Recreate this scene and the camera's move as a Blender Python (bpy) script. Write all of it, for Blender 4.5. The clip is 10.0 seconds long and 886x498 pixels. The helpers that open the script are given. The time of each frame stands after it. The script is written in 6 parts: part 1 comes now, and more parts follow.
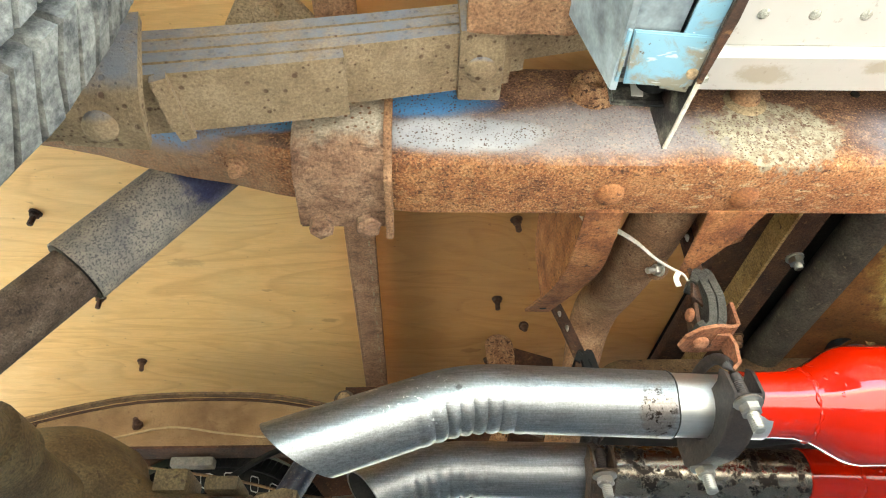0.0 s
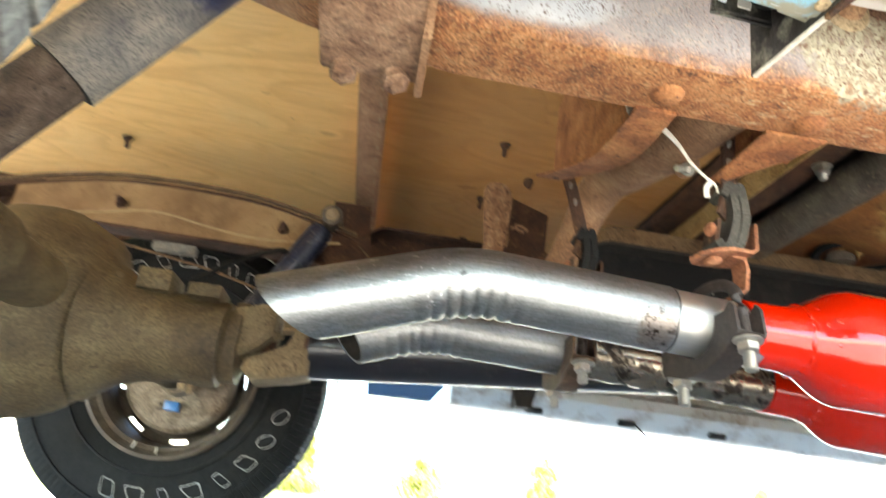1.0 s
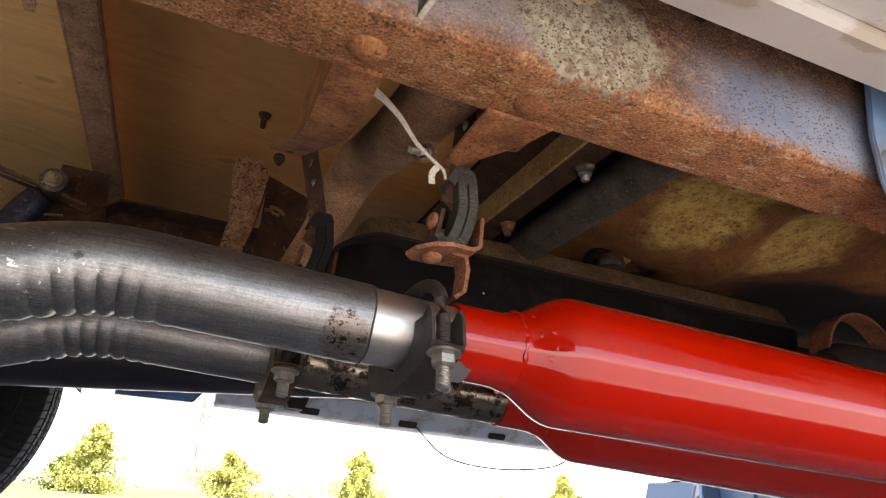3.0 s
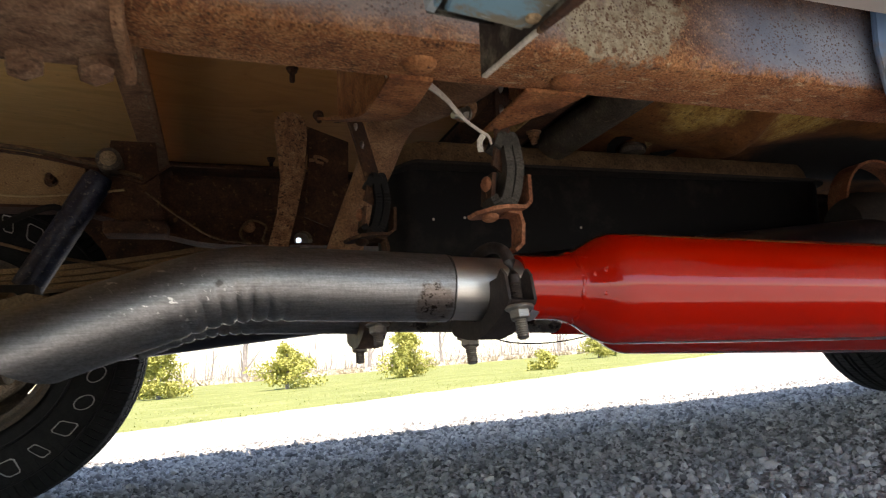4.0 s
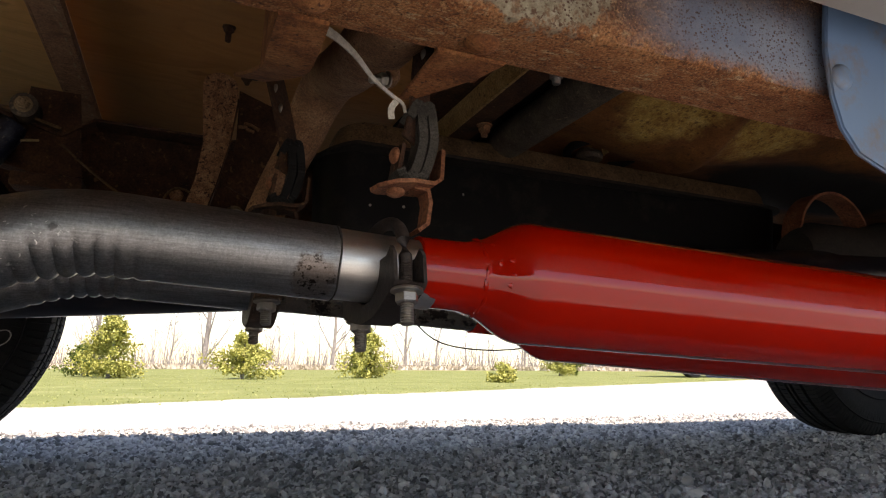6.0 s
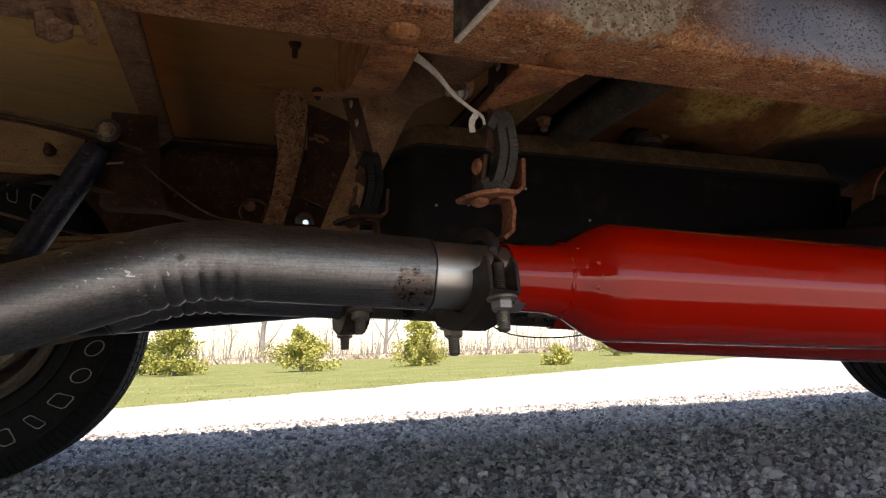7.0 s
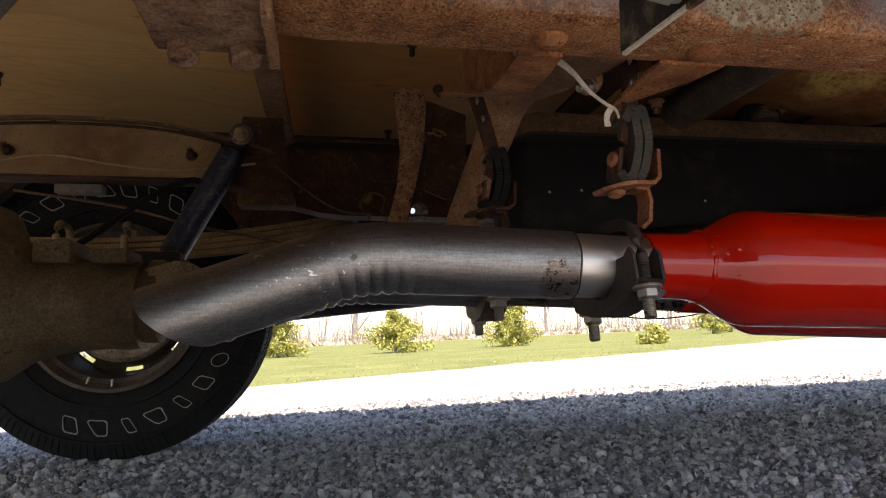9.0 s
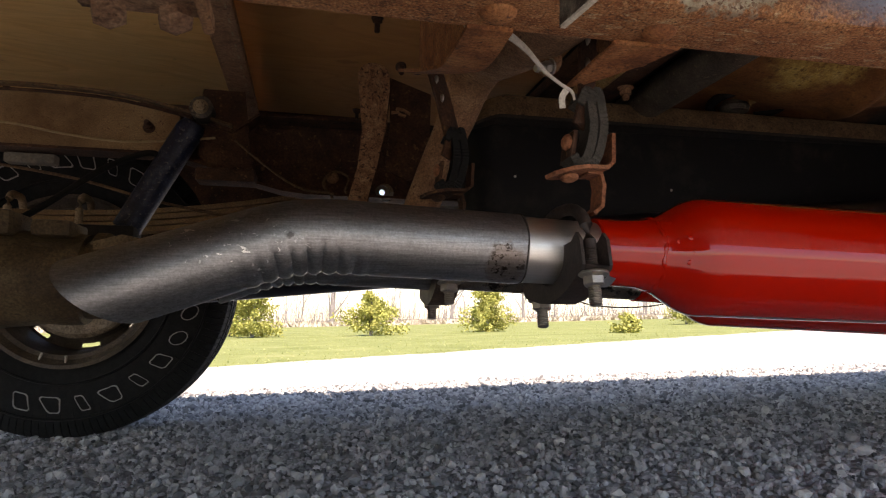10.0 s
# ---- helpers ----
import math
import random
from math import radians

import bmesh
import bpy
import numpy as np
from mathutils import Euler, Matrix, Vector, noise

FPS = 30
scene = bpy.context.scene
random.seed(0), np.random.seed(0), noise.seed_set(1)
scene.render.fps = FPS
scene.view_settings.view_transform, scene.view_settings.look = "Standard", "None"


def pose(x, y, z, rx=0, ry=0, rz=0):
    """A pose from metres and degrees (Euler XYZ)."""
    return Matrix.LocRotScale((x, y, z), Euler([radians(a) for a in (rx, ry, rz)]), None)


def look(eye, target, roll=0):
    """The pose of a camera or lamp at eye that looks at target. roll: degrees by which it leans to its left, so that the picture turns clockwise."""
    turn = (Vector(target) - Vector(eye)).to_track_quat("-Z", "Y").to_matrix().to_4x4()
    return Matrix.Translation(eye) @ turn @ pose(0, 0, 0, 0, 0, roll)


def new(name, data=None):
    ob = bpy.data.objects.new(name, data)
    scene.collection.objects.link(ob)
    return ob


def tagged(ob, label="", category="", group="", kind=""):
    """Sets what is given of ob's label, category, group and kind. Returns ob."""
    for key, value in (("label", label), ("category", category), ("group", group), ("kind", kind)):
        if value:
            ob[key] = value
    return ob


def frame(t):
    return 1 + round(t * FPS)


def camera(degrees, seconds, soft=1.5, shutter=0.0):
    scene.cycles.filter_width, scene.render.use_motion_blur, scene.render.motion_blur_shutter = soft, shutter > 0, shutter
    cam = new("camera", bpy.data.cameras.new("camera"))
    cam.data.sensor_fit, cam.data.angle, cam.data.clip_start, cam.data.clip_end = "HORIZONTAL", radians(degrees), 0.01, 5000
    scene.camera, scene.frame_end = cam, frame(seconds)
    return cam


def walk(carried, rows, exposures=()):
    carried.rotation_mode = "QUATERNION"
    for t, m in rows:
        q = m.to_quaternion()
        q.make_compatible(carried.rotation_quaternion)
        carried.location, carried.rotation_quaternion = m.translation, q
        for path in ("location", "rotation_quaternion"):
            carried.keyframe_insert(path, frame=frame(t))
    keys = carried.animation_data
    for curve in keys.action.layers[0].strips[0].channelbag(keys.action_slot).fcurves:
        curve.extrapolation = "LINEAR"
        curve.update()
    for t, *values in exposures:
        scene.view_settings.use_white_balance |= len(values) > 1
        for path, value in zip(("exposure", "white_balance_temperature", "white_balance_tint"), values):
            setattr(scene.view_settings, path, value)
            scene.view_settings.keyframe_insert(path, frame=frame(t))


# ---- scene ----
# Underside of an old pickup on a sloping gravel drive. x: towards the truck's front, y: across it, z: up.
cam = camera(67.5, 10.0, soft=1.1, shutter=0.25)
PATH = [
    (0, (-0.198, -0.507, 0.088), (-0.124, 1.072, 1.313), -1.7),
    (0.5, (-0.193, -0.509, 0.094), (-0.161, 1.088, 1.298), 2.2),
    (0.6, (-0.191, -0.516, 0.089), (-0.182, 1.135, 1.218), 4.8),
    (0.7, (-0.189, -0.515, 0.099), (-0.202, 1.205, 1.119), 7.5),
    (0.8, (-0.196, -0.513, 0.129), (-0.202, 1.261, 1.053), 8.1),
    (0.9, (-0.213, -0.511, 0.151), (-0.170, 1.303, 0.978), 8.5),
    (1, (-0.234, -0.502, 0.177), (-0.064, 1.365, 0.875), 7.4),
    (1.2, (-0.24, -0.478, 0.217), (0.105, 1.409, 0.790), 5.1),
    (1.5, (-0.25, -0.45, 0.248), (0.152, 1.402, 0.888), 4.1),
    (2, (-0.202, -0.423, 0.251), (0.374, 1.357, 0.959), 3.3),
    (2.2, (-0.158, -0.408, 0.243), (0.422, 1.36, 0.977), 6.1),
    (3.3, (-0.072, -0.43, 0.234), (0.638, 1.304, 0.934), 3.4),
    (3.5, (-0.105, -0.455, 0.246), (0.601, 1.356, 0.714), 0.6),
    (4, (-0.16, -0.508, 0.297), (0.481, 1.355, 0.639), -2.8),
    (4.2, (-0.178, -0.527, 0.305), (0.437, 1.346, 0.636), -3.5),
    (4.5, (-0.176, -0.535, 0.312), (0.412, 1.352, 0.622), -2.9),
    (5, (-0.13, -0.504, 0.281), (0.456, 1.388, 0.558), 1.8),
    (5.2, (-0.091, -0.478, 0.264), (0.534, 1.395, 0.582), 4.3),
    (6.3, (-0.064, -0.467, 0.292), (0.661, 1.361, 0.653), 1.8),
    (6.5, (-0.078, -0.474, 0.297), (0.613, 1.37, 0.645), 0.8),
    (7, (-0.114, -0.484, 0.297), (0.469, 1.403, 0.611), -0.1),
    (7.5, (-0.139, -0.498, 0.303), (0.368, 1.415, 0.588), -1.5),
    (8, (-0.155, -0.506, 0.304), (0.276, 1.429, 0.577), -1.1),
    (8.5, (-0.166, -0.507, 0.305), (0.228, 1.437, 0.556), -1.4),
    (9, (-0.18, -0.511, 0.304), (0.155, 1.444, 0.562), -0.7),
    (9.5, (-0.166, -0.507, 0.303), (0.168, 1.449, 0.547), -0.1),
    (10, (-0.143, -0.497, 0.303), (0.252, 1.453, 0.515), 0.7),
]
EXPOSURES = [(0, 3.76, 7000, 0), (0.5, 3.82, 7000, 0), (0.7, 3.84, 7050, 1), (1.0, 3.8, 7050, 4), (1.2, 3.38, 7100, 8), (1.5, 2.92, 7200, 15), (2.0, 2.42, 7450, 24), (3.5, 2.15, 7450, 18), (4.2, 1.2, 7450, 16), (5.0, 1.12, 7550, 17), (6.5, 0.82, 7650, 20), (7.5, 0.8, 7650, 21), (8.5, 1.02, 7650, 22), (10, 1.12, 7650, 22)]
walk(cam, [(t, look(eye, target, roll)) for t, eye, target, roll in PATH], EXPOSURES)

# ---- light ----
SUN_EL, SUN_AZ = 64.0, 186.0
world = bpy.data.worlds.new("sky")
scene.world = world
world.use_nodes = True
wn = world.node_tree
sky = wn.nodes.new("ShaderNodeTexSky")
sky.sky_type, sky.sun_disc = "NISHITA", False
sky.sun_elevation, sky.sun_rotation = radians(SUN_EL), radians(SUN_AZ)
sky.dust_density, sky.ozone_density = 0.3, 1.5
wn.nodes["Background"].inputs[1].default_value = 0.15
wn.links.new(sky.outputs[0], wn.nodes["Background"].inputs[0])
sun = new("sun", bpy.data.lights.new("sun", "SUN"))
sun.data.energy, sun.data.angle, sun.data.color = 5.0, radians(0.6), (1.0, 0.96, 0.9)
sun.matrix_world = look((0.35, -2.2, 5.0), (0, 0, 0))


# ---- materials ----
class Nodes:
    """A material with a Principled shader, and short ways to add noise, ramps and bumps."""

    def __init__(self, name, rough=0.6, metal=0.0, spec=0.5):
        self.mat = bpy.data.materials.new(name)
        self.mat.use_nodes = True
        self.tree = self.mat.node_tree
        self.bsdf = self.tree.nodes["Principled BSDF"]
        self.bsdf.inputs["Roughness"].default_value = rough
        self.bsdf.inputs["Metallic"].default_value = metal
        self.bsdf.inputs["Specular IOR Level"].default_value = spec
        geo = self.tree.nodes.new("ShaderNodeNewGeometry")
        self.pos, self.normal, self.island = geo.outputs["Position"], geo.outputs["Normal"], geo.outputs["Random Per Island"]
        self.each = self.tree.nodes.new("ShaderNodeObjectInfo").outputs["Random"]

    def link(self, a, b):
        self.tree.links.new(a, b)

    def scaled(self, scale, shift=(0, 0, 0)):
        m = self.tree.nodes.new("ShaderNodeMapping")
        m.inputs["Scale"].default_value, m.inputs["Location"].default_value = scale, shift
        self.link(self.pos, m.inputs[0])
        return m.outputs[0]

    def noise(self, scale, detail=5.0, rough=0.6, stretch=(1, 1, 1), warp=0.0, shift=(0, 0, 0)):
        n = self.tree.nodes.new("ShaderNodeTexNoise")
        n.inputs["Scale"].default_value, n.inputs["Detail"].default_value = scale, detail
        n.inputs["Roughness"].default_value, n.inputs["Distortion"].default_value = rough, warp
        self.link(self.scaled(stretch, shift), n.inputs["Vector"])
        return n.outputs["Fac"]

    def cells(self, scale, feature="F1", jitter=1.0):
        n = self.tree.nodes.new("ShaderNodeTexVoronoi")
        n.feature = feature
        n.inputs["Scale"].default_value, n.inputs["Randomness"].default_value = scale, jitter
        self.link(self.pos, n.inputs["Vector"])
        return n.outputs["Distance"]

    def ramp(self, fac, *stops):
        r = self.tree.nodes.new("ShaderNodeValToRGB")
        while len(r.color_ramp.elements) < len(stops):
            r.color_ramp.elements.new(0.5)
        for e, (at, colour) in zip(r.color_ramp.elements, stops):
            e.position = at
            e.color = (colour, colour, colour, 1) if isinstance(colour, (int, float)) else (*colour, 1)
        self.link(fac, r.inputs[0])
        return r.outputs[0]

    def mix(self, fac, a, b, how="MIX"):
        n = self.tree.nodes.new("ShaderNodeMixRGB")
        n.blend_type = how
        for k, (sock, v) in enumerate(zip(n.inputs, (fac, a, b))):
            if isinstance(v, (int, float)):
                sock.default_value = v if k == 0 else (v, v, v, 1)
            elif isinstance(v, tuple):
                sock.default_value = (*v, 1)
            else:
                self.link(v, sock)
        return n.outputs[0]

    def calc(self, how, a, b, clamp=False):
        n = self.tree.nodes.new("ShaderNodeMath")
        n.operation, n.use_clamp = how, clamp
        for sock, v in zip(n.inputs, (a, b)):
            if isinstance(v, (int, float)):
                sock.default_value = v
            else:
                self.link(v, sock)
        return n.outputs[0]

    def axis(self, which):
        n = self.tree.nodes.new("ShaderNodeSeparateXYZ")
        self.link(self.pos, n.inputs[0])
        return n.outputs["XYZ".index(which)]

    def step(self, value, lo, hi):
        n = self.tree.nodes.new("ShaderNodeMapRange")
        n.interpolation_type = "SMOOTHSTEP"
        n.inputs["From Min"].default_value, n.inputs["From Max"].default_value = lo, hi
        self.link(value, n.inputs["Value"])
        return n.outputs["Result"]

    def blob(self, centre, size, ragged=0.4, scale=30.0, soft=0.12):
        """1 inside a ragged spot round a place in the world, 0 outside."""
        m = self.tree.nodes.new("ShaderNodeVectorMath")
        m.operation = "SUBTRACT"
        self.link(self.pos, m.inputs[0])
        m.inputs[1].default_value = centre
        d = self.tree.nodes.new("ShaderNodeVectorMath")
        d.operation = "DIVIDE"
        self.link(m.outputs[0], d.inputs[0])
        d.inputs[1].default_value = size
        ln = self.tree.nodes.new("ShaderNodeVectorMath")
        ln.operation = "LENGTH"
        self.link(d.outputs[0], ln.inputs[0])
        wob = self.calc("MULTIPLY_ADD", self.noise(scale, 6, 0.7), ragged * 2)
        wob.node.inputs[2].default_value = -ragged
        return self.step(self.calc("SUBTRACT", 1.0, self.calc("ADD", ln.outputs["Value"], wob)), -0.05, soft)

    def dots(self, scale, lo=0.17, hi=0.26, share=0.5, patch=35.0):
        """Round pits, scattered unevenly."""
        d = self.ramp(self.cells(scale), (lo, 1.0), (hi, 0.0))
        return self.calc("MULTIPLY", d, self.ramp(self.noise(patch, 4, 0.7), (share - 0.04, 0.0), (share + 0.04, 1.0)))

    def colour(self, c):
        if isinstance(c, tuple):
            self.bsdf.inputs["Base Color"].default_value = (*c, 1)
        else:
            self.link(c, self.bsdf.inputs["Base Color"])
        return self

    def rough(self, r):
        self.link(r, self.bsdf.inputs["Roughness"])
        return self

    def bump(self, height, distance=0.002, strength=0.6):
        b = self.tree.nodes.new("ShaderNodeBump")
        b.inputs["Distance"].default_value, b.inputs["Strength"].default_value = distance, strength
        self.link(height, b.inputs["Height"])
        self.link(b.outputs[0], self.bsdf.inputs["Normal"])
        return self


def speckled(name, dark, mid, light, spot=None, rough=0.85, fine=260.0, coarse=22.0, spots=(0.62, 0.7), bump=0.002):
    """A weathered surface: two tones in patches, fine grain, and small spots of a third colour."""
    m = Nodes(name, rough)
    base = m.ramp(m.noise(coarse, 7, 0.65), (0.3, dark), (0.5, mid), (0.72, light))
    grain = m.noise(fine, 4, 0.7)
    c = m.mix(0.8, base, m.ramp(grain, (0.3, 0.3), (0.5, 0.95), (0.68, 1.6)), "MULTIPLY")
    if spot:
        c = m.mix(m.ramp(m.noise(fine * 0.42, 3, 0.55), (spots[0], 0.0), (spots[1], 1.0)), c, spot)
    return m.colour(c).bump(m.calc("ADD", grain, m.noise(coarse * 3, 4)), bump, 0.7).mat


RUST = speckled("rust", (0.13, 0.045, 0.018), (0.31, 0.118, 0.042), (0.46, 0.215, 0.085), (0.08, 0.032, 0.02), fine=340)
PITTED = speckled("pitted_rust", (0.12, 0.055, 0.026), (0.3, 0.155, 0.075), (0.46, 0.29, 0.155), (0.05, 0.02, 0.012), fine=560, coarse=70, spots=(0.56, 0.66), bump=0.002)
# rust for deep underbody parts: shade and warm bounce are put into its colour
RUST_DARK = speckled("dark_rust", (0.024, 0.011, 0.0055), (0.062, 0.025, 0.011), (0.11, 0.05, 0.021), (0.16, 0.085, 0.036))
RUST_ORANGE = speckled("orange_rust", (0.14, 0.048, 0.022), (0.27, 0.1, 0.047), (0.36, 0.165, 0.085), (0.11, 0.045, 0.026))
DUST = speckled("dried_mud", (0.27, 0.19, 0.105), (0.36, 0.265, 0.155), (0.42, 0.32, 0.2), (0.16, 0.10, 0.055), fine=320, spots=(0.63, 0.7))
YOKE_MUD = speckled("dried_mud_casting", (0.13, 0.088, 0.046), (0.19, 0.135, 0.073), (0.25, 0.185, 0.108), (0.08, 0.05, 0.028), fine=320, coarse=14)
DUST_RUST = speckled("muddy_rust", (0.18, 0.09, 0.045), (0.31, 0.165, 0.086), (0.42, 0.265, 0.148), (0.12, 0.05, 0.025), fine=360)
DIRTY = speckled("road_grime", (0.075, 0.043, 0.02), (0.15, 0.09, 0.043), (0.25, 0.16, 0.08), (0.05, 0.03, 0.018))
GREASE = speckled("greasy_housing", (0.05, 0.03, 0.015), (0.11, 0.075, 0.036), (0.19, 0.14, 0.072), (0.06, 0.036, 0.02), rough=0.65, coarse=12)
STRAP_GREY = speckled("dirty_rubber", (0.03, 0.028, 0.023), (0.066, 0.06, 0.05), (0.125, 0.112, 0.09), (0.02, 0.019, 0.018), fine=700)
SHOCK_BROWN = speckled("rusted_inner_tube", (0.045, 0.028, 0.02), (0.12, 0.082, 0.058), (0.235, 0.175, 0.13), (0.03, 0.02, 0.016), fine=500, coarse=30)


def shock_material():
    """Stone-chipped grey tube that keeps its navy paint at the upper end."""
    m = Nodes("stone_chipped_tube", 0.75)
    c = m.ramp(m.noise(22, 7, 0.7), (0.3, (0.09, 0.09, 0.1)), (0.5, (0.22, 0.2, 0.175)), (0.72, (0.36, 0.315, 0.25)))
    c = m.mix(m.ramp(m.noise(420, 3, 0.6), (0.5, 0.0), (0.6, 0.75)), c, (0.05, 0.05, 0.06))
    navy = m.blob((-0.415, 0.03, 0.62), (0.062, 0.06, 0.05), 0.6, 34, 0.3)
    c = m.mix(navy, c, m.ramp(m.noise(300, 4, 0.7), (0.4, (0.01, 0.014, 0.06)), (0.66, (0.03, 0.04, 0.11)), (0.74, (0.25, 0.23, 0.2))))
    return m.colour(c).rough(m.mix(navy, 0.8, 0.4)).bump(m.noise(420, 3, 0.6), 0.001, 0.6).mat


SHOCK_GREY = shock_material()
BEAM_TAN = speckled("yellow_tan_steel", (0.24, 0.14, 0.05), (0.38, 0.24, 0.09), (0.48, 0.33, 0.14), (0.14, 0.08, 0.04), fine=240)
BLUE_GREY = speckled("faded_blue_grey_paint", (0.25, 0.295, 0.32), (0.275, 0.325, 0.35), (0.3, 0.35, 0.375), rough=0.55, fine=30, coarse=5, bump=0.0003)
POST_GREY = speckled("dusty_grey_panel", (0.2, 0.2, 0.17), (0.3, 0.3, 0.255), (0.38, 0.38, 0.33), (0.15, 0.13, 0.09), fine=420, coarse=9, bump=0.0006)
CHIPPED_BLACK = speckled("chipped_black_paint", (0.008, 0.008, 0.008), (0.014, 0.013, 0.012), (0.26, 0.25, 0.2), rough=0.4, fine=300, coarse=42, bump=0.0006)
CLAMP_STEEL = speckled("scorched_clamp", (0.012, 0.008, 0.007), (0.028, 0.019, 0.016), (0.062, 0.045, 0.038), (0.01, 0.008, 0.007), rough=0.62, bump=0.0008)
CLAMP_RUSTY = speckled("rusty_clamp", (0.03, 0.018, 0.011), (0.075, 0.045, 0.027), (0.15, 0.1, 0.06), (0.02, 0.013, 0.009), rough=0.55, coarse=45, bump=0.0008)
TAN_PLATE = speckled("tan_plate", (0.17, 0.095, 0.04), (0.28, 0.175, 0.082), (0.39, 0.27, 0.135), (0.14, 0.07, 0.03), coarse=8, fine=500)


def rail_material():
    m = Nodes("rail_paint_and_rust", 0.7)
    grain = m.noise(420, 3, 0.6)
    orange = m.ramp(m.noise(30, 8, 0.7), (0.3, (0.12, 0.043, 0.017)), (0.48, (0.285, 0.112, 0.042)), (0.7, (0.43, 0.21, 0.088)))
    purple = m.ramp(m.noise(20, 8, 0.7), (0.3, (0.07, 0.032, 0.02)), (0.5, (0.16, 0.08, 0.05)), (0.72, (0.27, 0.15, 0.095)))
    z, x = m.axis("Z"), m.axis("X")
    wob = m.calc("MULTIPLY", m.calc("SUBTRACT", m.noise(26, 6, 0.75), 0.5), 0.05)
    zz = m.calc("ADD", z, wob)
    up = m.tree.nodes.new("ShaderNodeSeparateXYZ")
    m.link(m.normal, up.inputs[0])
    web = m.step(up.outputs[2], -0.8, -0.25)
    c = m.mix(m.calc("MULTIPLY", web, m.step(zz, 0.556, 0.582)), orange, purple)
    # pale specks and flaking tan film along the bottom flange
    film = m.ramp(m.noise(75, 6, 0.75, (0.6, 1.2, 1.0)), (0.56, 0.0), (0.64, 0.75))
    low = m.calc("MULTIPLY", m.step(m.calc("ADD", x, wob), 0.02, 0.09), m.calc("SUBTRACT", 1.0, m.step(zz, 0.556, 0.572)))
    c = m.mix(m.calc("MULTIPLY", film, low), c, (0.5, 0.4, 0.24))
    c = m.mix(m.ramp(m.noise(380, 3, 0.6), (0.55, 0.0), (0.64, 0.6)), c, (0.48, 0.27, 0.125))
    c = m.mix(m.ramp(m.noise(120, 4, 0.7, (0.55, 1.0, 1.0), 0.6), (0.56, 0.0), (0.62, 0.5)), c, (0.46, 0.26, 0.125))
    c = m.mix(m.ramp(m.noise(150, 4, 0.7, (0.6, 1.0, 1.0), 0.4, (3, 1, 2)), (0.58, 0.0), (0.64, 0.7)), c, (0.075, 0.028, 0.014))
    c = m.mix(m.calc("MULTIPLY", m.dots(170, 0.16, 0.26, 0.5), 0.7), c, (0.06, 0.026, 0.014))
    c = m.mix(0.85, c, m.ramp(grain, (0.3, 0.25), (0.5, 0.95), (0.68, 1.6)), "MULTIPLY")
    # worn grey paint: a bright smooth patch behind the bracket, thin haze ahead of it
    paint = m.ramp(m.noise(11, 5, 0.6), (0.35, (0.33, 0.345, 0.38)), (0.62, (0.52, 0.53, 0.55)))
    haze = m.calc("MULTIPLY", m.blob((-0.02, -0.045, 0.6), (0.24, 0.06, 0.05), 0.5, 18, 0.55), 0.5)
    full = m.blob((-0.15, -0.045, 0.594), (0.12, 0.06, 0.034), 0.35, 24, 0.5)
    ahead = m.calc("MULTIPLY", m.calc("MULTIPLY", m.step(m.calc("ADD", x, wob), 0.24, 0.34), m.step(zz, 0.55, 0.57)), m.calc("SUBTRACT", 1.0, m.step(zz, 0.6, 0.65)))
    cover = m.calc("MULTIPLY", m.calc("MAXIMUM", m.calc("MAXIMUM", haze, full), m.calc("MULTIPLY", ahead, 0.92)), web)
    paint = m.mix(m.step(x, 0.2, 0.32), paint, m.ramp(m.noise(14, 5, 0.6), (0.35, (0.17, 0.22, 0.31)), (0.65, (0.29, 0.35, 0.44))))
    c = m.mix(cover, c, paint)
    blue = m.calc("MAXIMUM", m.blob((-0.19, -0.045, 0.645), (0.085, 0.05, 0.03), 0.25, 20, 0.5), m.blob((-0.4, -0.045, 0.612), (0.12, 0.05, 0.02), 0.2, 20, 0.3))
    c = m.mix(blue, c, (0.09, 0.3, 0.62))
    mud = m.blob((0.172, -0.045, 0.6), (0.074, 0.05, 0.05), 0.55, 60)
    mud = m.calc("MULTIPLY", mud, m.ramp(m.noise(95, 4, 0.7), (0.38, 0.35), (0.5, 1.0)))
    c = m.mix(mud, c, m.ramp(m.noise(120, 4, 0.7), (0.3, (0.22, 0.18, 0.12)), (0.55, (0.4, 0.36, 0.26)), (0.7, (0.5, 0.45, 0.34))))
    chips = m.calc("MAXIMUM", m.dots(190, 0.17, 0.27, 0.4), m.calc("MULTIPLY", m.dots(330, 0.22, 0.34, 0.44, 60), 0.85))
    c = m.mix(m.calc("MULTIPLY", chips, m.calc("MAXIMUM", m.calc("MAXIMUM", cover, mud), blue)), c, (0.12, 0.06, 0.04))
    flakes = m.calc("MULTIPLY", m.ramp(m.noise(170, 4, 0.65, (1, 1, 1), 0.5, (5, 2, 7)), (0.57, 0.0), (0.61, 1.0)), mud)
    c = m.mix(m.calc("MULTIPLY", flakes, 0.9), c, (0.13, 0.065, 0.04))
    back = m.calc("SUBTRACT", 1.0, m.step(x, -0.4, -0.31))
    c = m.mix(m.calc("MULTIPLY", back, m.ramp(m.noise(30, 6, 0.7), (0.35, 0.25), (0.6, 0.75))), c, (0.27, 0.19, 0.125))
    m.rough(m.mix(cover, 0.85, 0.42))
    m.colour(c).bump(m.calc("ADD", grain, m.calc("MULTIPLY", chips, -1.0)), 0.0012, 0.8)
    return m.mat


RAIL = rail_material()


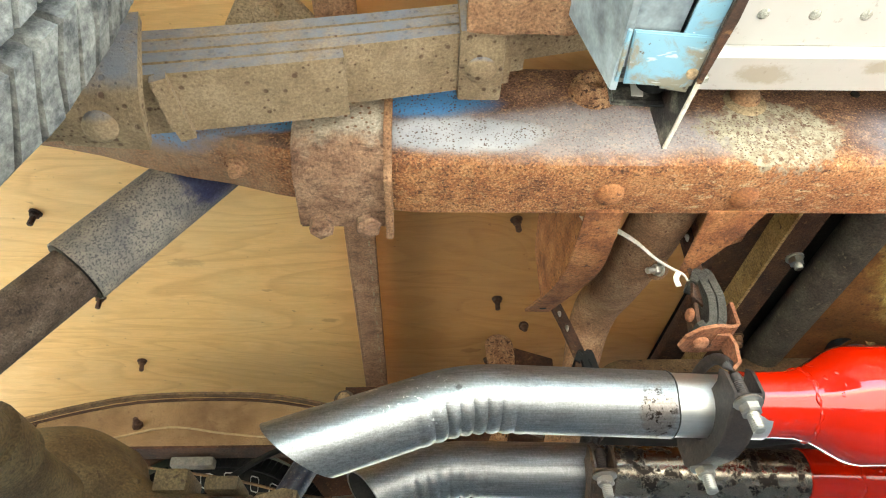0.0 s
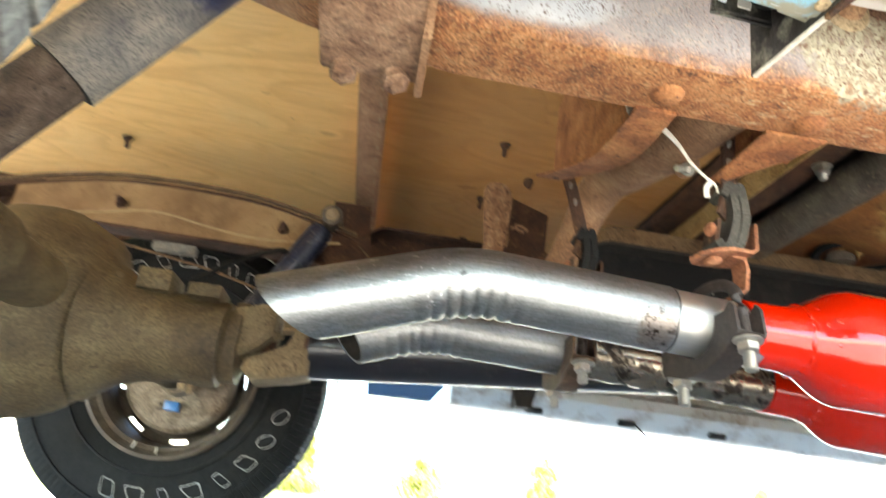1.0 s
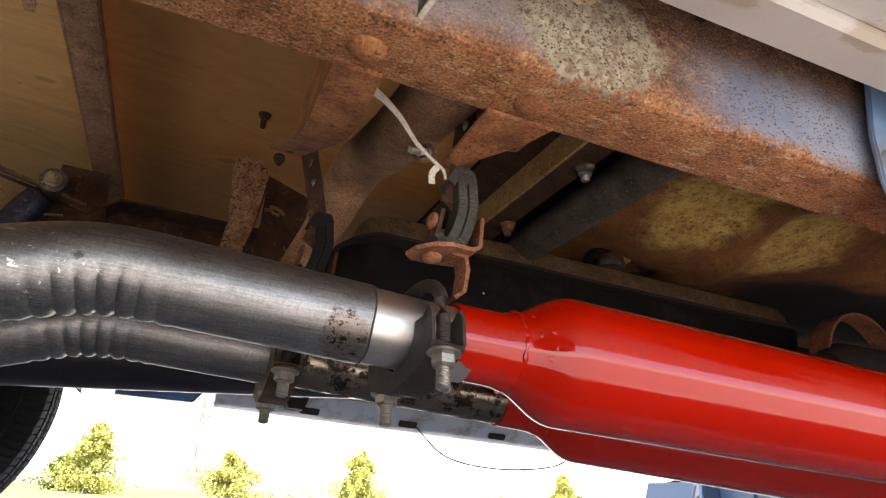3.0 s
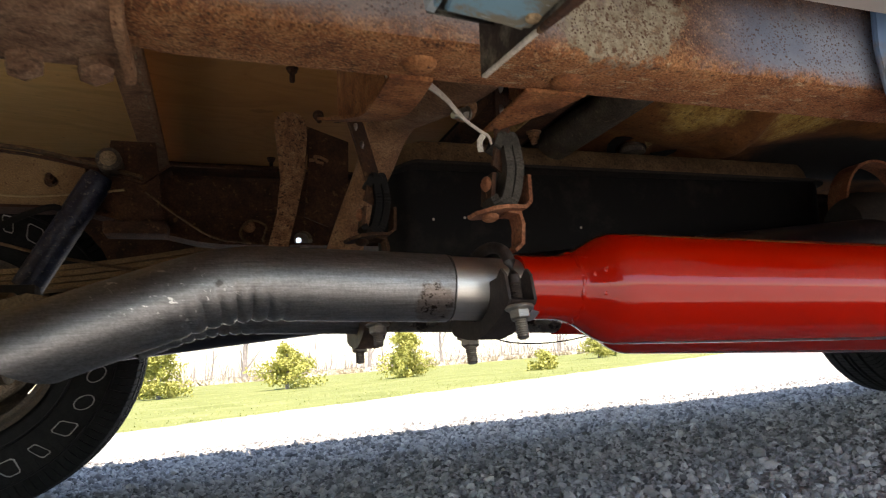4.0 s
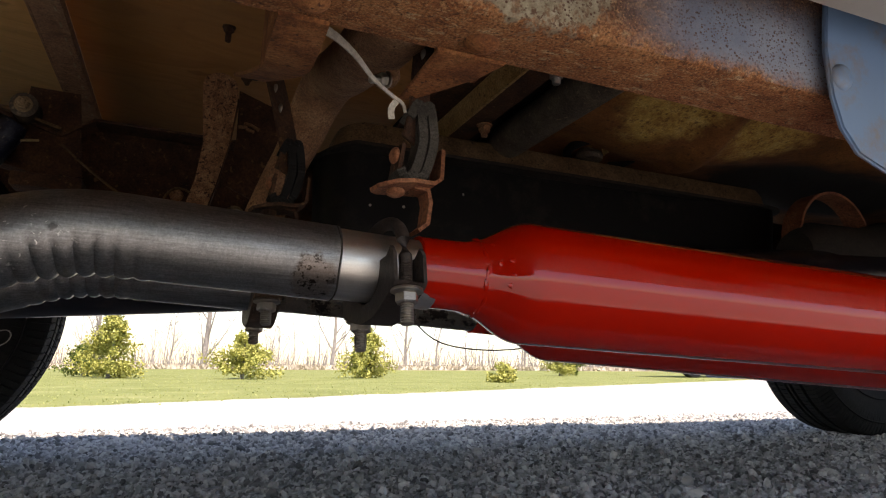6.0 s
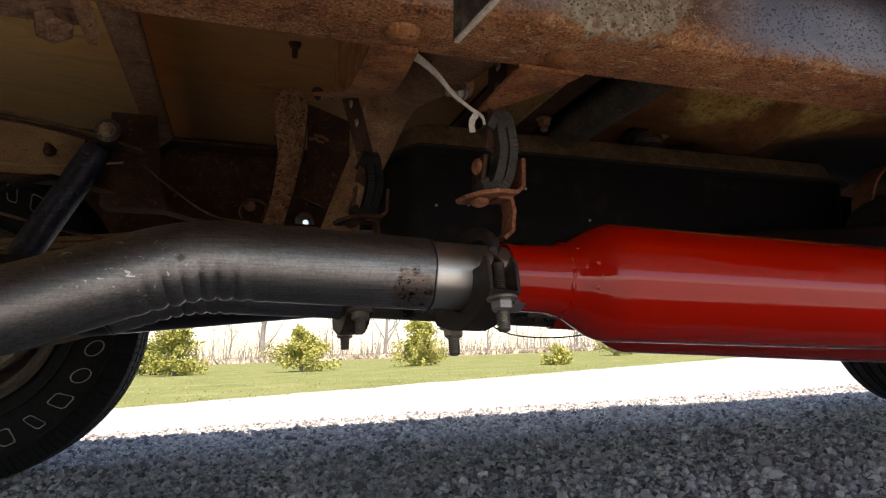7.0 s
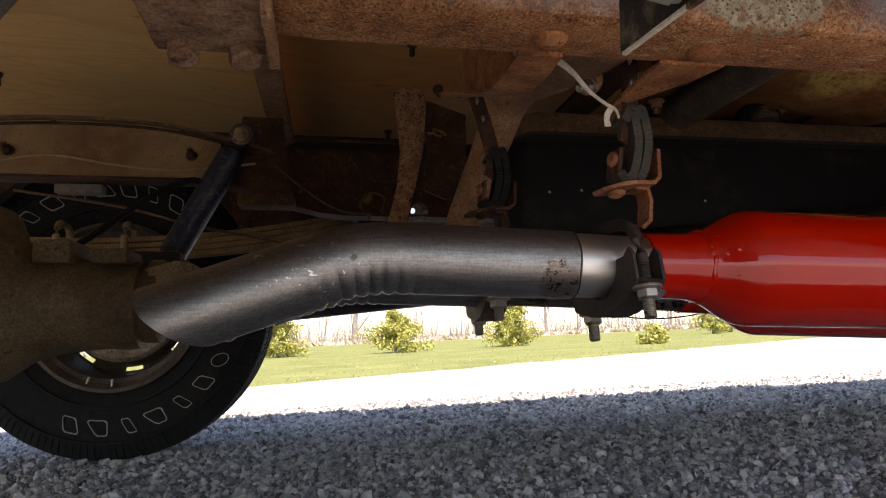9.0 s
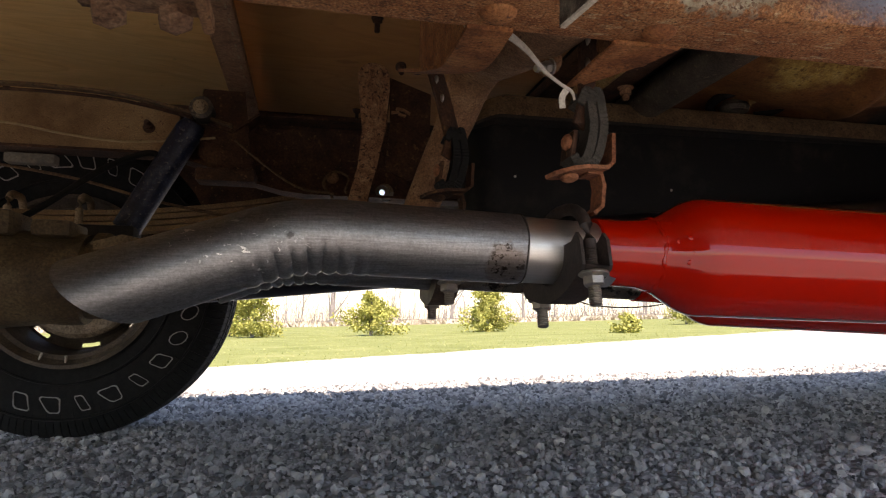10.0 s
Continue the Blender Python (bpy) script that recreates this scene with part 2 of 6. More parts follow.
def floor_pan_material():
    """Rusted floor pan: ochre primer left in patches, near-black over the gearbox tunnel."""
    m = Nodes("rusted_floor_pan", 0.85)
    c = m.ramp(m.noise(7, 7, 0.7), (0.3, (0.075, 0.026, 0.009)), (0.5, (0.2, 0.078, 0.022)), (0.72, (0.36, 0.155, 0.045)))
    ochre = m.ramp(m.noise(40, 6, 0.7), (0.32, (0.36, 0.19, 0.045)), (0.5, (0.55, 0.37, 0.1)), (0.7, (0.68, 0.52, 0.2)))
    left = m.calc("MAXIMUM", m.blob((0.735, 0.42, 0.775), (0.12, 0.17, 0.2), 0.55, 12, 0.4), m.blob((1.0, 0.45, 0.775), (0.12, 0.13, 0.2), 0.55, 12, 0.4))
    left = m.calc("MULTIPLY", left, m.ramp(m.noise(60, 6, 0.75), (0.36, 0.35), (0.5, 1.0)))
    c = m.mix(left, c, ochre)
    c = m.mix(m.calc("MULTIPLY", m.dots(70, 0.18, 0.28, 0.46), 0.6), c, (0.09, 0.035, 0.014))
    tunnel_dark = m.blob((1.42, 0.76, 0.78), (0.42, 0.23, 0.3), 0.35, 9, 0.35)
    c = m.mix(tunnel_dark, c, (0.014, 0.011, 0.009))
    c = m.mix(0.6, c, m.ramp(m.noise(240, 4, 0.7), (0.3, 0.5), (0.68, 1.4)), "MULTIPLY")
    return m.colour(c).bump(m.noise(150, 5, 0.7), 0.002, 0.6).mat


CAB_FLOOR = floor_pan_material()


def saddle_material():
    """Rust below, a spotted film of pale paint on the upper part."""
    m = Nodes("half_painted_bracket", 0.8)
    grain = m.noise(360, 4, 0.7)
    pits = m.noise(110, 5, 0.7, (0.6, 1.0, 1.0), 0.5)
    c = m.ramp(m.noise(26, 7, 0.65), (0.3, (0.15, 0.075, 0.042)), (0.5, (0.28, 0.155, 0.09)), (0.72, (0.4, 0.255, 0.16)))
    wob = m.calc("MULTIPLY", m.calc("SUBTRACT", m.noise(40, 6, 0.75), 0.5), 0.05)
    film = m.step(m.calc("ADD", m.axis("Z"), wob), 0.558, 0.584)
    c = m.mix(m.ramp(pits, (0.5, 0.0), (0.62, 0.65)), c, (0.075, 0.034, 0.018))
    c = m.mix(m.calc("MULTIPLY", film, 0.92), c, m.ramp(m.noise(18, 5), (0.35, (0.4, 0.33, 0.24)), (0.65, (0.56, 0.5, 0.4))))
    c = m.mix(m.calc("MULTIPLY", m.dots(130, 0.18, 0.28, 0.42), film), c, (0.2, 0.1, 0.05))
    c = m.mix(m.ramp(pits, (0.3, 0.55), (0.4, 0.0)), c, (0.46, 0.31, 0.2))
    c = m.mix(0.75, c, m.ramp(grain, (0.3, 0.35), (0.5, 0.95), (0.68, 1.5)), "MULTIPLY")
    return m.colour(c).bump(m.calc("ADD", grain, m.calc("MULTIPLY", pits, -2.0)), 0.003, 0.8).mat


SADDLE = saddle_material()


def plywood_material(name, tone):
    """Rotary-cut veneer: broad wavy figure, fine pores, a few knots and grey weathering."""
    m = Nodes(name, 0.7)
    grain = m.noise(5, 6, 0.6, (1.0, 5.0, 5.0), 0.9)
    c = m.ramp(grain, (0.28, (0.49, 0.33, 0.155)), (0.45, (0.6, 0.425, 0.215)), (0.58, (0.56, 0.38, 0.18)), (0.75, (0.65, 0.475, 0.255)))
    rings = m.calc("FRACT", m.calc("MULTIPLY", m.noise(1.5, 2, 0.45, (1.0, 3.2, 3.2), 0.9), 15.0), 0.0)
    c = m.mix(m.ramp(rings, (0.0, 0.0), (0.5, 0.04), (0.88, 0.42), (1.0, 0.0)), c, (0.42, 0.25, 0.105))
    fine = m.noise(60, 4, 0.7, (0.6, 12.0, 12.0))
    c = m.mix(0.28, c, m.ramp(fine, (0.3, 0.62), (0.65, 1.2)), "MULTIPLY")
    for place, size in (((-0.62, 0.47, 0.815), (0.035, 0.014, 0.1)), ((-0.38, 0.67, 0.815), (0.022, 0.009, 0.1)), ((-0.08, 0.8, 0.815), (0.03, 0.012, 0.1)), ((-1.0, 0.6, 0.815), (0.03, 0.014, 0.1)), ((0.02, 0.46, 0.815), (0.02, 0.01, 0.1)), ((-0.49, 0.56, 0.815), (0.012, 0.005, 0.1))):
        c = m.mix(m.calc("MULTIPLY", m.blob(place, size, 0.9, 90, 0.5), 0.5), c, (0.26, 0.14, 0.055))
    grey = m.ramp(m.noise(2.6, 4, 0.6, shift=(4, 1, 0)), (0.45, 0.0), (0.68, 0.5))
    c = m.mix(grey, c, (0.49, 0.41, 0.255))
    dirt = m.ramp(m.noise(70, 2, 0.5), (0.7, 0.0), (0.75, 0.5))
    c = m.mix(dirt, c, (0.22, 0.135, 0.06))
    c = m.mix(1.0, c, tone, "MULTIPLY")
    return m.colour(c).bump(m.calc("ADD", grain, fine), 0.0008, 0.5).mat


PLY = plywood_material("plywood", (1.38, 1.23, 0.93))
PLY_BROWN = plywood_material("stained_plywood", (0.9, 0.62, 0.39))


def steel_material(name, tint, rough, streak=1.0, stains=0.0):
    m = Nodes(name, rough, 1.0)
    brush = m.noise(24, 6, 0.75, (0.9, 22.0, 22.0))
    cloud = m.noise(26, 5, 0.6)
    c = m.mix(0.6 * streak, tint, m.ramp(brush, (0.3, 0.55), (0.7, 1.15)), "MULTIPLY")
    c = m.mix(0.3, c, m.ramp(cloud, (0.3, 0.7), (0.7, 1.1)), "MULTIPLY")
    scr = m.ramp(m.noise(150, 2, 0.5, (1.0, 0.25, 1.6), 1.2), (0.665, 0.0), (0.69, 1.0))
    worn = m.calc("ADD", 0.06, m.blob((-0.2, 0.075, 0.365), (0.075, 0.06, 0.03), 0.5, 30, 0.5)) if stains else 0.35
    c = m.mix(m.calc("MULTIPLY", scr, worn), c, (0.85, 0.83, 0.8))
    if stains:
        ends = m.blob((0.036, 0.08, 0.352), (0.02, 0.07, 0.024), 0.7, 60, 0.3)
        spots = m.ramp(m.noise(110, 6, 0.75), (0.52, 0.0), (0.57, 1.0))
        c = m.mix(m.calc("MULTIPLY", ends, 0.5), c, (0.2, 0.13, 0.09))
        c = m.mix(m.calc("MULTIPLY", ends, spots), c, (0.035, 0.024, 0.018))
        smudge = m.blob((-0.159, 0.077, 0.373), (0.0045, 0.02, 0.0035), 0.9, 240, 0.6)
        c = m.mix(m.calc("MULTIPLY", smudge, 0.7), c, (0.04, 0.032, 0.028))
        # a crazed skin along the pipe's flank
        skin = m.noise(260, 4, 0.75, (1.6, 1.0, 1.0), 0.6)
        c = m.mix(0.3, c, m.ramp(skin, (0.4, 0.55), (0.6, 1.25)), "MULTIPLY")
        m.bsdf.inputs["Coat Weight"].default_value, m.bsdf.inputs["Coat Roughness"].default_value = 0.3, 0.12
    pits = m.noise(700, 3, 0.6)
    c = m.mix(0.22 * streak, c, m.ramp(pits, (0.35, 0.6), (0.65, 1.3)), "MULTIPLY")
    r = m.ramp(m.noise(45, 6, 0.7), (0.25, rough - 0.07), (0.75, rough + 0.1))
    return m.colour(c).rough(r).bump(m.calc("ADD", m.noise(500, 2), m.calc("MULTIPLY", scr, 0.6)), 0.0002, 0.5).mat


TIP_STEEL = steel_material("aluminised_steel", (0.35, 0.347, 0.345), 0.45, 1.5, 1.0)
PIPE_BARE = steel_material("bare_pipe", (0.72, 0.7, 0.66), 0.36, 0.4)
BOLT_STEEL = steel_material("zinc_bolt", (0.5, 0.47, 0.42), 0.42, 0.6)


def stained_pipe():
    m = Nodes("scorched_pipe", 0.3, 1.0)
    spot = m.ramp(m.noise(48, 6, 0.7), (0.5, 0.0), (0.56, 1.0))
    c = m.mix(m.noise(12, 4), (0.4, 0.35, 0.28), (0.2, 0.16, 0.12))
    c = m.mix(spot, c, (0.05, 0.04, 0.034))
    return m.colour(c).rough(m.ramp(spot, (0, 0.25), (1, 0.6))).mat


PIPE_STAINED = stained_pipe()


def gloss(name, colour, rough=0.12, coat=0.8, wobble=0.0006, dirt=0.0, dirt_colour=(0.2, 0.15, 0.1), spec=0.5, coat_ior=1.5):
    m = Nodes(name, rough, 0.0, spec)
    c = m.mix(0.25, colour, m.ramp(m.noise(6, 4), (0.3, 0.75), (0.7, 1.2)), "MULTIPLY")
    if dirt:
        c = m.mix(m.ramp(m.noise(14, 7, 0.7), (0.62 - dirt * 0.3, 0.0), (0.68, 1.0)), c, dirt_colour)
    m.bsdf.inputs["Coat Weight"].default_value, m.bsdf.inputs["Coat Roughness"].default_value = coat, 0.015
    m.bsdf.inputs["Coat IOR"].default_value = coat_ior
    return m.colour(c).bump(m.noise(22, 2), wobble, 0.22).mat


RED = gloss("red_enamel", (0.44, 0.009, 0.0014), 0.5, 1.0, 0.0004, spec=0.0, coat_ior=1.52)
TANK_BLACK = gloss("tank_black", (0.007, 0.007, 0.0075), 0.5, 0.0, 0.001, 0.3, (0.022, 0.02, 0.017), 0.2)
SHAFT_BLACK = gloss("shaft_black", (0.012, 0.011, 0.016), 0.3, 0.3, 0.001, 0.25, (0.06, 0.05, 0.05))
NAVY = speckled("chipped_navy_paint", (0.004, 0.006, 0.014), (0.007, 0.012, 0.035), (0.05, 0.06, 0.085), (0.1, 0.1, 0.1), rough=0.4, fine=420, coarse=60, spots=(0.6, 0.66), bump=0.0005)


def pale_blue_material():
    """Old pale blue enamel with tan stains, scuffs and chips."""
    m = Nodes("pale_blue_paint", 0.45, 0.0, 0.4)
    c = m.ramp(m.noise(9, 5, 0.6), (0.3, (0.15, 0.3, 0.39)), (0.7, (0.22, 0.4, 0.5)))
    c = m.mix(m.ramp(m.noise(17, 7, 0.72, warp=0.6), (0.5, 0.0), (0.58, 0.85)), c, (0.25, 0.2, 0.12))
    c = m.mix(m.ramp(m.noise(90, 3, 0.6, (0.4, 1.0, 1.6), 0.8), (0.64, 0.0), (0.68, 0.9)), c, (0.5, 0.54, 0.53))
    c = m.mix(m.ramp(m.noise(70, 6, 0.75), (0.62, 0.0), (0.66, 1.0)), c, (0.1, 0.07, 0.045))
    return m.colour(c).bump(m.noise(120, 4), 0.0005, 0.5).mat


PALE_BLUE = pale_blue_material()
TRUCK_BLUE = gloss("truck_blue", (0.05, 0.2, 0.5), 0.3, 0.5, 0.0005)
STEEL_BLUE = gloss("faded_blue_paint", (0.16, 0.27, 0.44), 0.45, 0.15, 0.001, 0.3, (0.22, 0.2, 0.18))
WHITE = gloss("white_paint", (0.5, 0.485, 0.45), 0.45, 0.2, 0.0008, 0.12, (0.45, 0.38, 0.27))


def rocker_material():
    m = Nodes("cream_white_enamel", 0.4, 0.0, 0.4)
    c = m.ramp(m.noise(7, 5, 0.6), (0.3, (0.43, 0.42, 0.385)), (0.7, (0.52, 0.505, 0.47)))
    for place, size in (((0.13, -0.12, 0.6), (0.035, 0.014, 0.03)), ((0.07, -0.115, 0.6), (0.012, 0.008, 0.03)), ((0.24, -0.13, 0.6), (0.02, 0.01, 0.03)), ((0.36, -0.14, 0.6), (0.03, 0.012, 0.03))):
        c = m.mix(m.calc("MULTIPLY", m.blob(place, size, 0.9, 60, 0.5), 0.6), c, (0.3, 0.24, 0.15))
    c = m.mix(m.ramp(m.noise(120, 4, 0.6), (0.64, 0.0), (0.72, 0.5)), c, (0.28, 0.24, 0.18))
    return m.colour(c).bump(m.noise(60, 3), 0.0005, 0.4).mat


SILL_GREY = gloss("grey_white_primer", (0.66, 0.66, 0.61), 0.5, 0.1, 0.001, 0.45, (0.33, 0.24, 0.15))


def rubber(name, colour, dust=0.25, dust_colour=(0.12, 0.115, 0.1)):
    m = Nodes(name, 0.85, 0.0, 0.3)
    c = m.mix(m.ramp(m.noise(55, 6, 0.75), (0.38, 0.0), (0.66, dust)), colour, dust_colour)
    fine = m.noise(260, 5, 0.7)
    c = m.mix(dust, c, m.ramp(fine, (0.3, 0.5), (0.7, 1.5)), "MULTIPLY")
    return m.colour(c).bump(fine, 0.0015, 0.6).mat


TYRE = rubber("tyre_rubber", (0.009, 0.0095, 0.01), 0.45, (0.025, 0.025, 0.024))
TREAD_DUSTY = rubber("dusty_tread", (0.05, 0.05, 0.05), 0.95, (0.2, 0.195, 0.175))
HOSE = rubber("black_hose", (0.01, 0.01, 0.01), 0.3, (0.03, 0.028, 0.025))
LETTER = rubber("raised_white_rubber", (0.42, 0.42, 0.4), 0.5, (0.25, 0.24, 0.21))
PLASTIC_WHITE = rubber("dusty_white_plastic", (0.66, 0.63, 0.56), 0.6, (0.45, 0.4, 0.3))
WIRE_TAN = rubber("tan_wire", (0.4, 0.3, 0.16), 0.5, (0.2, 0.14, 0.08))
GREY_BLOCK = rubber("grey_plastic", (0.15, 0.14, 0.12), 0.6, (0.33, 0.28, 0.2))
DARK_STEEL = speckled("dark_wheel_steel", (0.05, 0.04, 0.03), (0.11, 0.088, 0.065), (0.18, 0.15, 0.11), (0.25, 0.2, 0.13), rough=0.6)
RIM_STEEL = speckled("dusty_rim_steel", (0.045, 0.033, 0.022), (0.085, 0.064, 0.043), (0.14, 0.108, 0.075), (0.03, 0.022, 0.016), rough=0.6)
CAST = speckled("cast_backing_plate", (0.13, 0.09, 0.06), (0.3, 0.235, 0.165), (0.44, 0.36, 0.27), (0.09, 0.05, 0.03), rough=0.7, coarse=34)
PLAIN_DARK = rubber("dark_underseal", (0.03, 0.027, 0.024), 0.5, (0.06, 0.05, 0.04))


def ground_height(x, y):
    """The drive slopes gently up towards the truck's front and away from the camera."""
    return 0.013 + 0.033 * (x + 0.7) - 0.004 * (y - 1.2)


def ground_material():
    m = Nodes("drive_grass_and_field", 0.95, 0.0, 0.2)
    stones = m.cells(48)
    grey = m.ramp(m.noise(70, 5, 0.7), (0.25, (0.42, 0.41, 0.395)), (0.5, (0.66, 0.645, 0.62)), (0.75, (0.78, 0.755, 0.71)))
    grey = m.mix(0.7, grey, m.ramp(stones, (0.1, 1.15), (0.6, 0.4)), "MULTIPLY")
    green = m.ramp(m.noise(1.4, 6, 0.7), (0.3, (0.14, 0.165, 0.05)), (0.55, (0.2, 0.222, 0.08)), (0.75, (0.28, 0.28, 0.13)))
    straw = m.ramp(m.noise(0.3, 6, 0.7), (0.3, (0.3, 0.25, 0.15)), (0.7, (0.45, 0.39, 0.25)))
    x, y = m.axis("X"), m.axis("Y")
    edge = m.calc("SUBTRACT", y, m.calc("ADD", m.calc("MULTIPLY", x, 0.52), 4.1))
    edge = m.calc("ADD", edge, m.calc("MULTIPLY", m.calc("SUBTRACT", m.noise(2.5, 5, 0.7), 0.5), 0.8))
    c = m.mix(m.step(edge, -0.1, 0.1), grey, green)
    # unseen strip along the truck's side, darkened to deepen the shade the muffler mirrors
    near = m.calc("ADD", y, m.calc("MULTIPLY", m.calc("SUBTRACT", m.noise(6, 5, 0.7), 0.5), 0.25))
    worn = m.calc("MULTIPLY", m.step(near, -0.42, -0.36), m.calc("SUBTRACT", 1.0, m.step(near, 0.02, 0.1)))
    dim_ground = m.ramp(m.noise(30, 6, 0.7), (0.3, (0.1, 0.088, 0.078)), (0.7, (0.16, 0.143, 0.128)))
    # ground farther out toned down to weaken the light it bounces
    outer_dim = m.calc("MULTIPLY", m.calc("SUBTRACT", 1.0, m.step(near, -0.5, -0.4)), 0.35)
    c = m.mix(m.calc("MAXIMUM", worn, outer_dim), c, dim_ground)
    c = m.mix(m.step(m.calc("ADD", y, m.calc("MULTIPLY", m.noise(0.2, 4), 8)), 30, 34), c, straw)
    return m.colour(c).bump(m.calc("SUBTRACT", 0.6, stones), 0.012, 0.8).mat


GROUND = ground_material()


def stone_material():
    m = Nodes("crushed_limestone", 0.9, 0.0, 0.3)
    c = m.ramp(m.island, (0.0, (0.15, 0.147, 0.144)), (0.4, (0.43, 0.417, 0.404)), (0.8, (0.66, 0.64, 0.61)), (1.0, (0.76, 0.735, 0.69)))
    c = m.mix(0.4, c, m.ramp(m.noise(90, 5, 0.7), (0.3, 0.5), (0.7, 1.3)), "MULTIPLY")
    return m.colour(c).bump(m.noise(350, 4), 0.001, 0.6).mat


def leafy(name, a, b, c):
    m = Nodes(name, 0.7, 0.0, 0.2)
    return m.colour(m.ramp(m.island, (0.0, a), (0.5, b), (1.0, c))).mat


STONE = stone_material()
GRASS = leafy("spring_grass", (0.26, 0.29, 0.1), (0.34, 0.37, 0.145), (0.44, 0.45, 0.21))
NEEDLES = leafy("young_conifer", (0.27, 0.28, 0.07), (0.38, 0.375, 0.1), (0.48, 0.455, 0.14))
NEEDLES_DARK = leafy("older_conifer", (0.05, 0.08, 0.02), (0.1, 0.14, 0.03), (0.17, 0.2, 0.05))
REEDS = leafy("dry_reeds", (0.36, 0.31, 0.24), (0.46, 0.4, 0.31), (0.56, 0.5, 0.4))


def spring_material():
    """Dried mud; the leaves' outer edges carry a thin mist of pale blue paint."""
    m = Nodes("muddy_spring_steel", 0.9)
    mud = m.ramp(m.noise(26, 7, 0.65), (0.3, (0.2, 0.14, 0.08)), (0.5, (0.29, 0.21, 0.125)), (0.72, (0.36, 0.27, 0.17)))
    grain = m.noise(360, 4, 0.7)
    mud = m.mix(0.6, mud, m.ramp(grain, (0.3, 0.4), (0.68, 1.45)), "MULTIPLY")
    pits = m.calc("MAXIMUM", m.dots(150, 0.14, 0.24, 0.5, 20), m.dots(80, 0.16, 0.24, 0.5, 28))
    mud = m.mix(m.calc("MULTIPLY", pits, 0.85), mud, (0.11, 0.062, 0.036))
    face = m.tree.nodes.new("ShaderNodeSeparateXYZ")
    m.link(m.normal, face.inputs[0])
    edge = m.calc("SUBTRACT", 1.0, m.step(face.outputs[1], -0.85, -0.5))
    mist = m.calc("MULTIPLY", edge, m.ramp(m.noise(12, 6, 0.75), (0.36, 0.1), (0.6, 0.85)))
    c = m.mix(mist, mud, (0.17, 0.2, 0.25))
    return m.colour(c).bump(m.calc("ADD", m.calc("ADD", grain, m.noise(70, 4)), m.calc("MULTIPLY", pits, -1.2)), 0.0018, 0.8).mat


SPRING = spring_material()
BARK = speckled("grey_bark", (0.17, 0.155, 0.14), (0.28, 0.255, 0.235), (0.4, 0.37, 0.34), fine=60, coarse=6)


# ---- mesh helpers ----
def finish(name, bm, material, parent=None, label="", smooth=35):
    bmesh.ops.recalc_face_normals(bm, faces=bm.faces)
    me = bpy.data.meshes.new(name)
    bm.to_mesh(me)
    bm.free()
    me.materials.append(material)
    if smooth:
        me.shade_smooth()
        me.set_sharp_from_angle(angle=radians(smooth))
    ob = new(name, me)
    if parent is not None:
        base = parent
        at = Vector()
        while base is not None:
            at += base.location
            base = base.parent
        me.transform(Matrix.Translation(-at))
        ob.parent = parent
    if label:
        ob["label"] = label
    return ob


def part(name, bm, material, parent, label=""):
    return finish(name, bm, material, parent, label)


def thing(name, at, label, category, group="", kind=""):
    ob = new(name)
    ob.location = at
    ob.empty_display_size = 0.05
    return tagged(ob, label, category, group, kind)


def single(name, bm, material, label, category, group="", kind=""):
    """A thing of one mesh, its origin at the middle of its base."""
    ob = finish(name, bm, material)
    co = np.array([v.co for v in ob.data.vertices])
    at = Vector((*((co.min(0) + co.max(0)) / 2)[:2], co[:, 2].min()))
    ob.data.transform(Matrix.Translation(-at))
    ob.location = at
    return tagged(ob, label, category, group, kind)


def add_box(bm, lo, hi, bevel=0.0, turn=None):
    before = set(bm.verts)
    size = [h - l for l, h in zip(lo, hi)]
    mid = Vector([(l + h) / 2 for l, h in zip(lo, hi)])
    m = Matrix.Translation(mid) @ (turn.to_4x4() if turn else Matrix()) @ Matrix.Diagonal((*size, 1))
    made = bmesh.ops.create_cube(bm, size=1, matrix=m)["verts"]
    if bevel:
        edges = {e for v in made for e in v.link_edges}
        bmesh.ops.bevel(bm, geom=list(edges), offset=bevel, segments=2, affect="EDGES", profile=0.6)
    return [v for v in bm.verts if v not in before]


def box(lo, hi, bevel=0.002, turn=None):
    bm = bmesh.new()
    add_box(bm, lo, hi, bevel, turn)
    return bm


def sweep(points, radii, sides=20, caps=True, bm=None, twist=0.0, flat=1.0, shape=None, up=(0.0, 0.0, 1.0)):
    """A tube through the points; radii one number or one each; flat squeezes it; shape(i, angle) scales the radius."""
    bm = bm or bmesh.new()
    pts = [Vector(p) for p in points]
    n = len(pts)
    rad = [radii] * n if isinstance(radii, (int, float)) else list(radii)
    rings = []
    for i, p in enumerate(pts):
        d = (pts[min(i + 1, n - 1)] - pts[max(i - 1, 0)]).normalized()
        u = Vector(up)
        if abs(d.dot(u)) > 0.95:
            u = Vector((0, 1, 0))
        side = d.cross(u).normalized()
        top = side.cross(d).normalized()
        ring = []
        for k in range(sides):
            a = 2 * math.pi * k / sides + twist
            r = rad[i] * (shape(i, a) if shape else 1.0)
            ring.append(bm.verts.new(p + side * (math.cos(a) * r) + top * (math.sin(a) * r * flat)))
        rings.append(ring)
    for a, b in zip(rings, rings[1:]):
        for k in range(sides):
            bm.faces.new((a[k], a[(k + 1) % sides], b[(k + 1) % sides], b[k]))
    if caps:
        bm.faces.new(rings[0])
        bm.faces.new(rings[-1])
    return bm


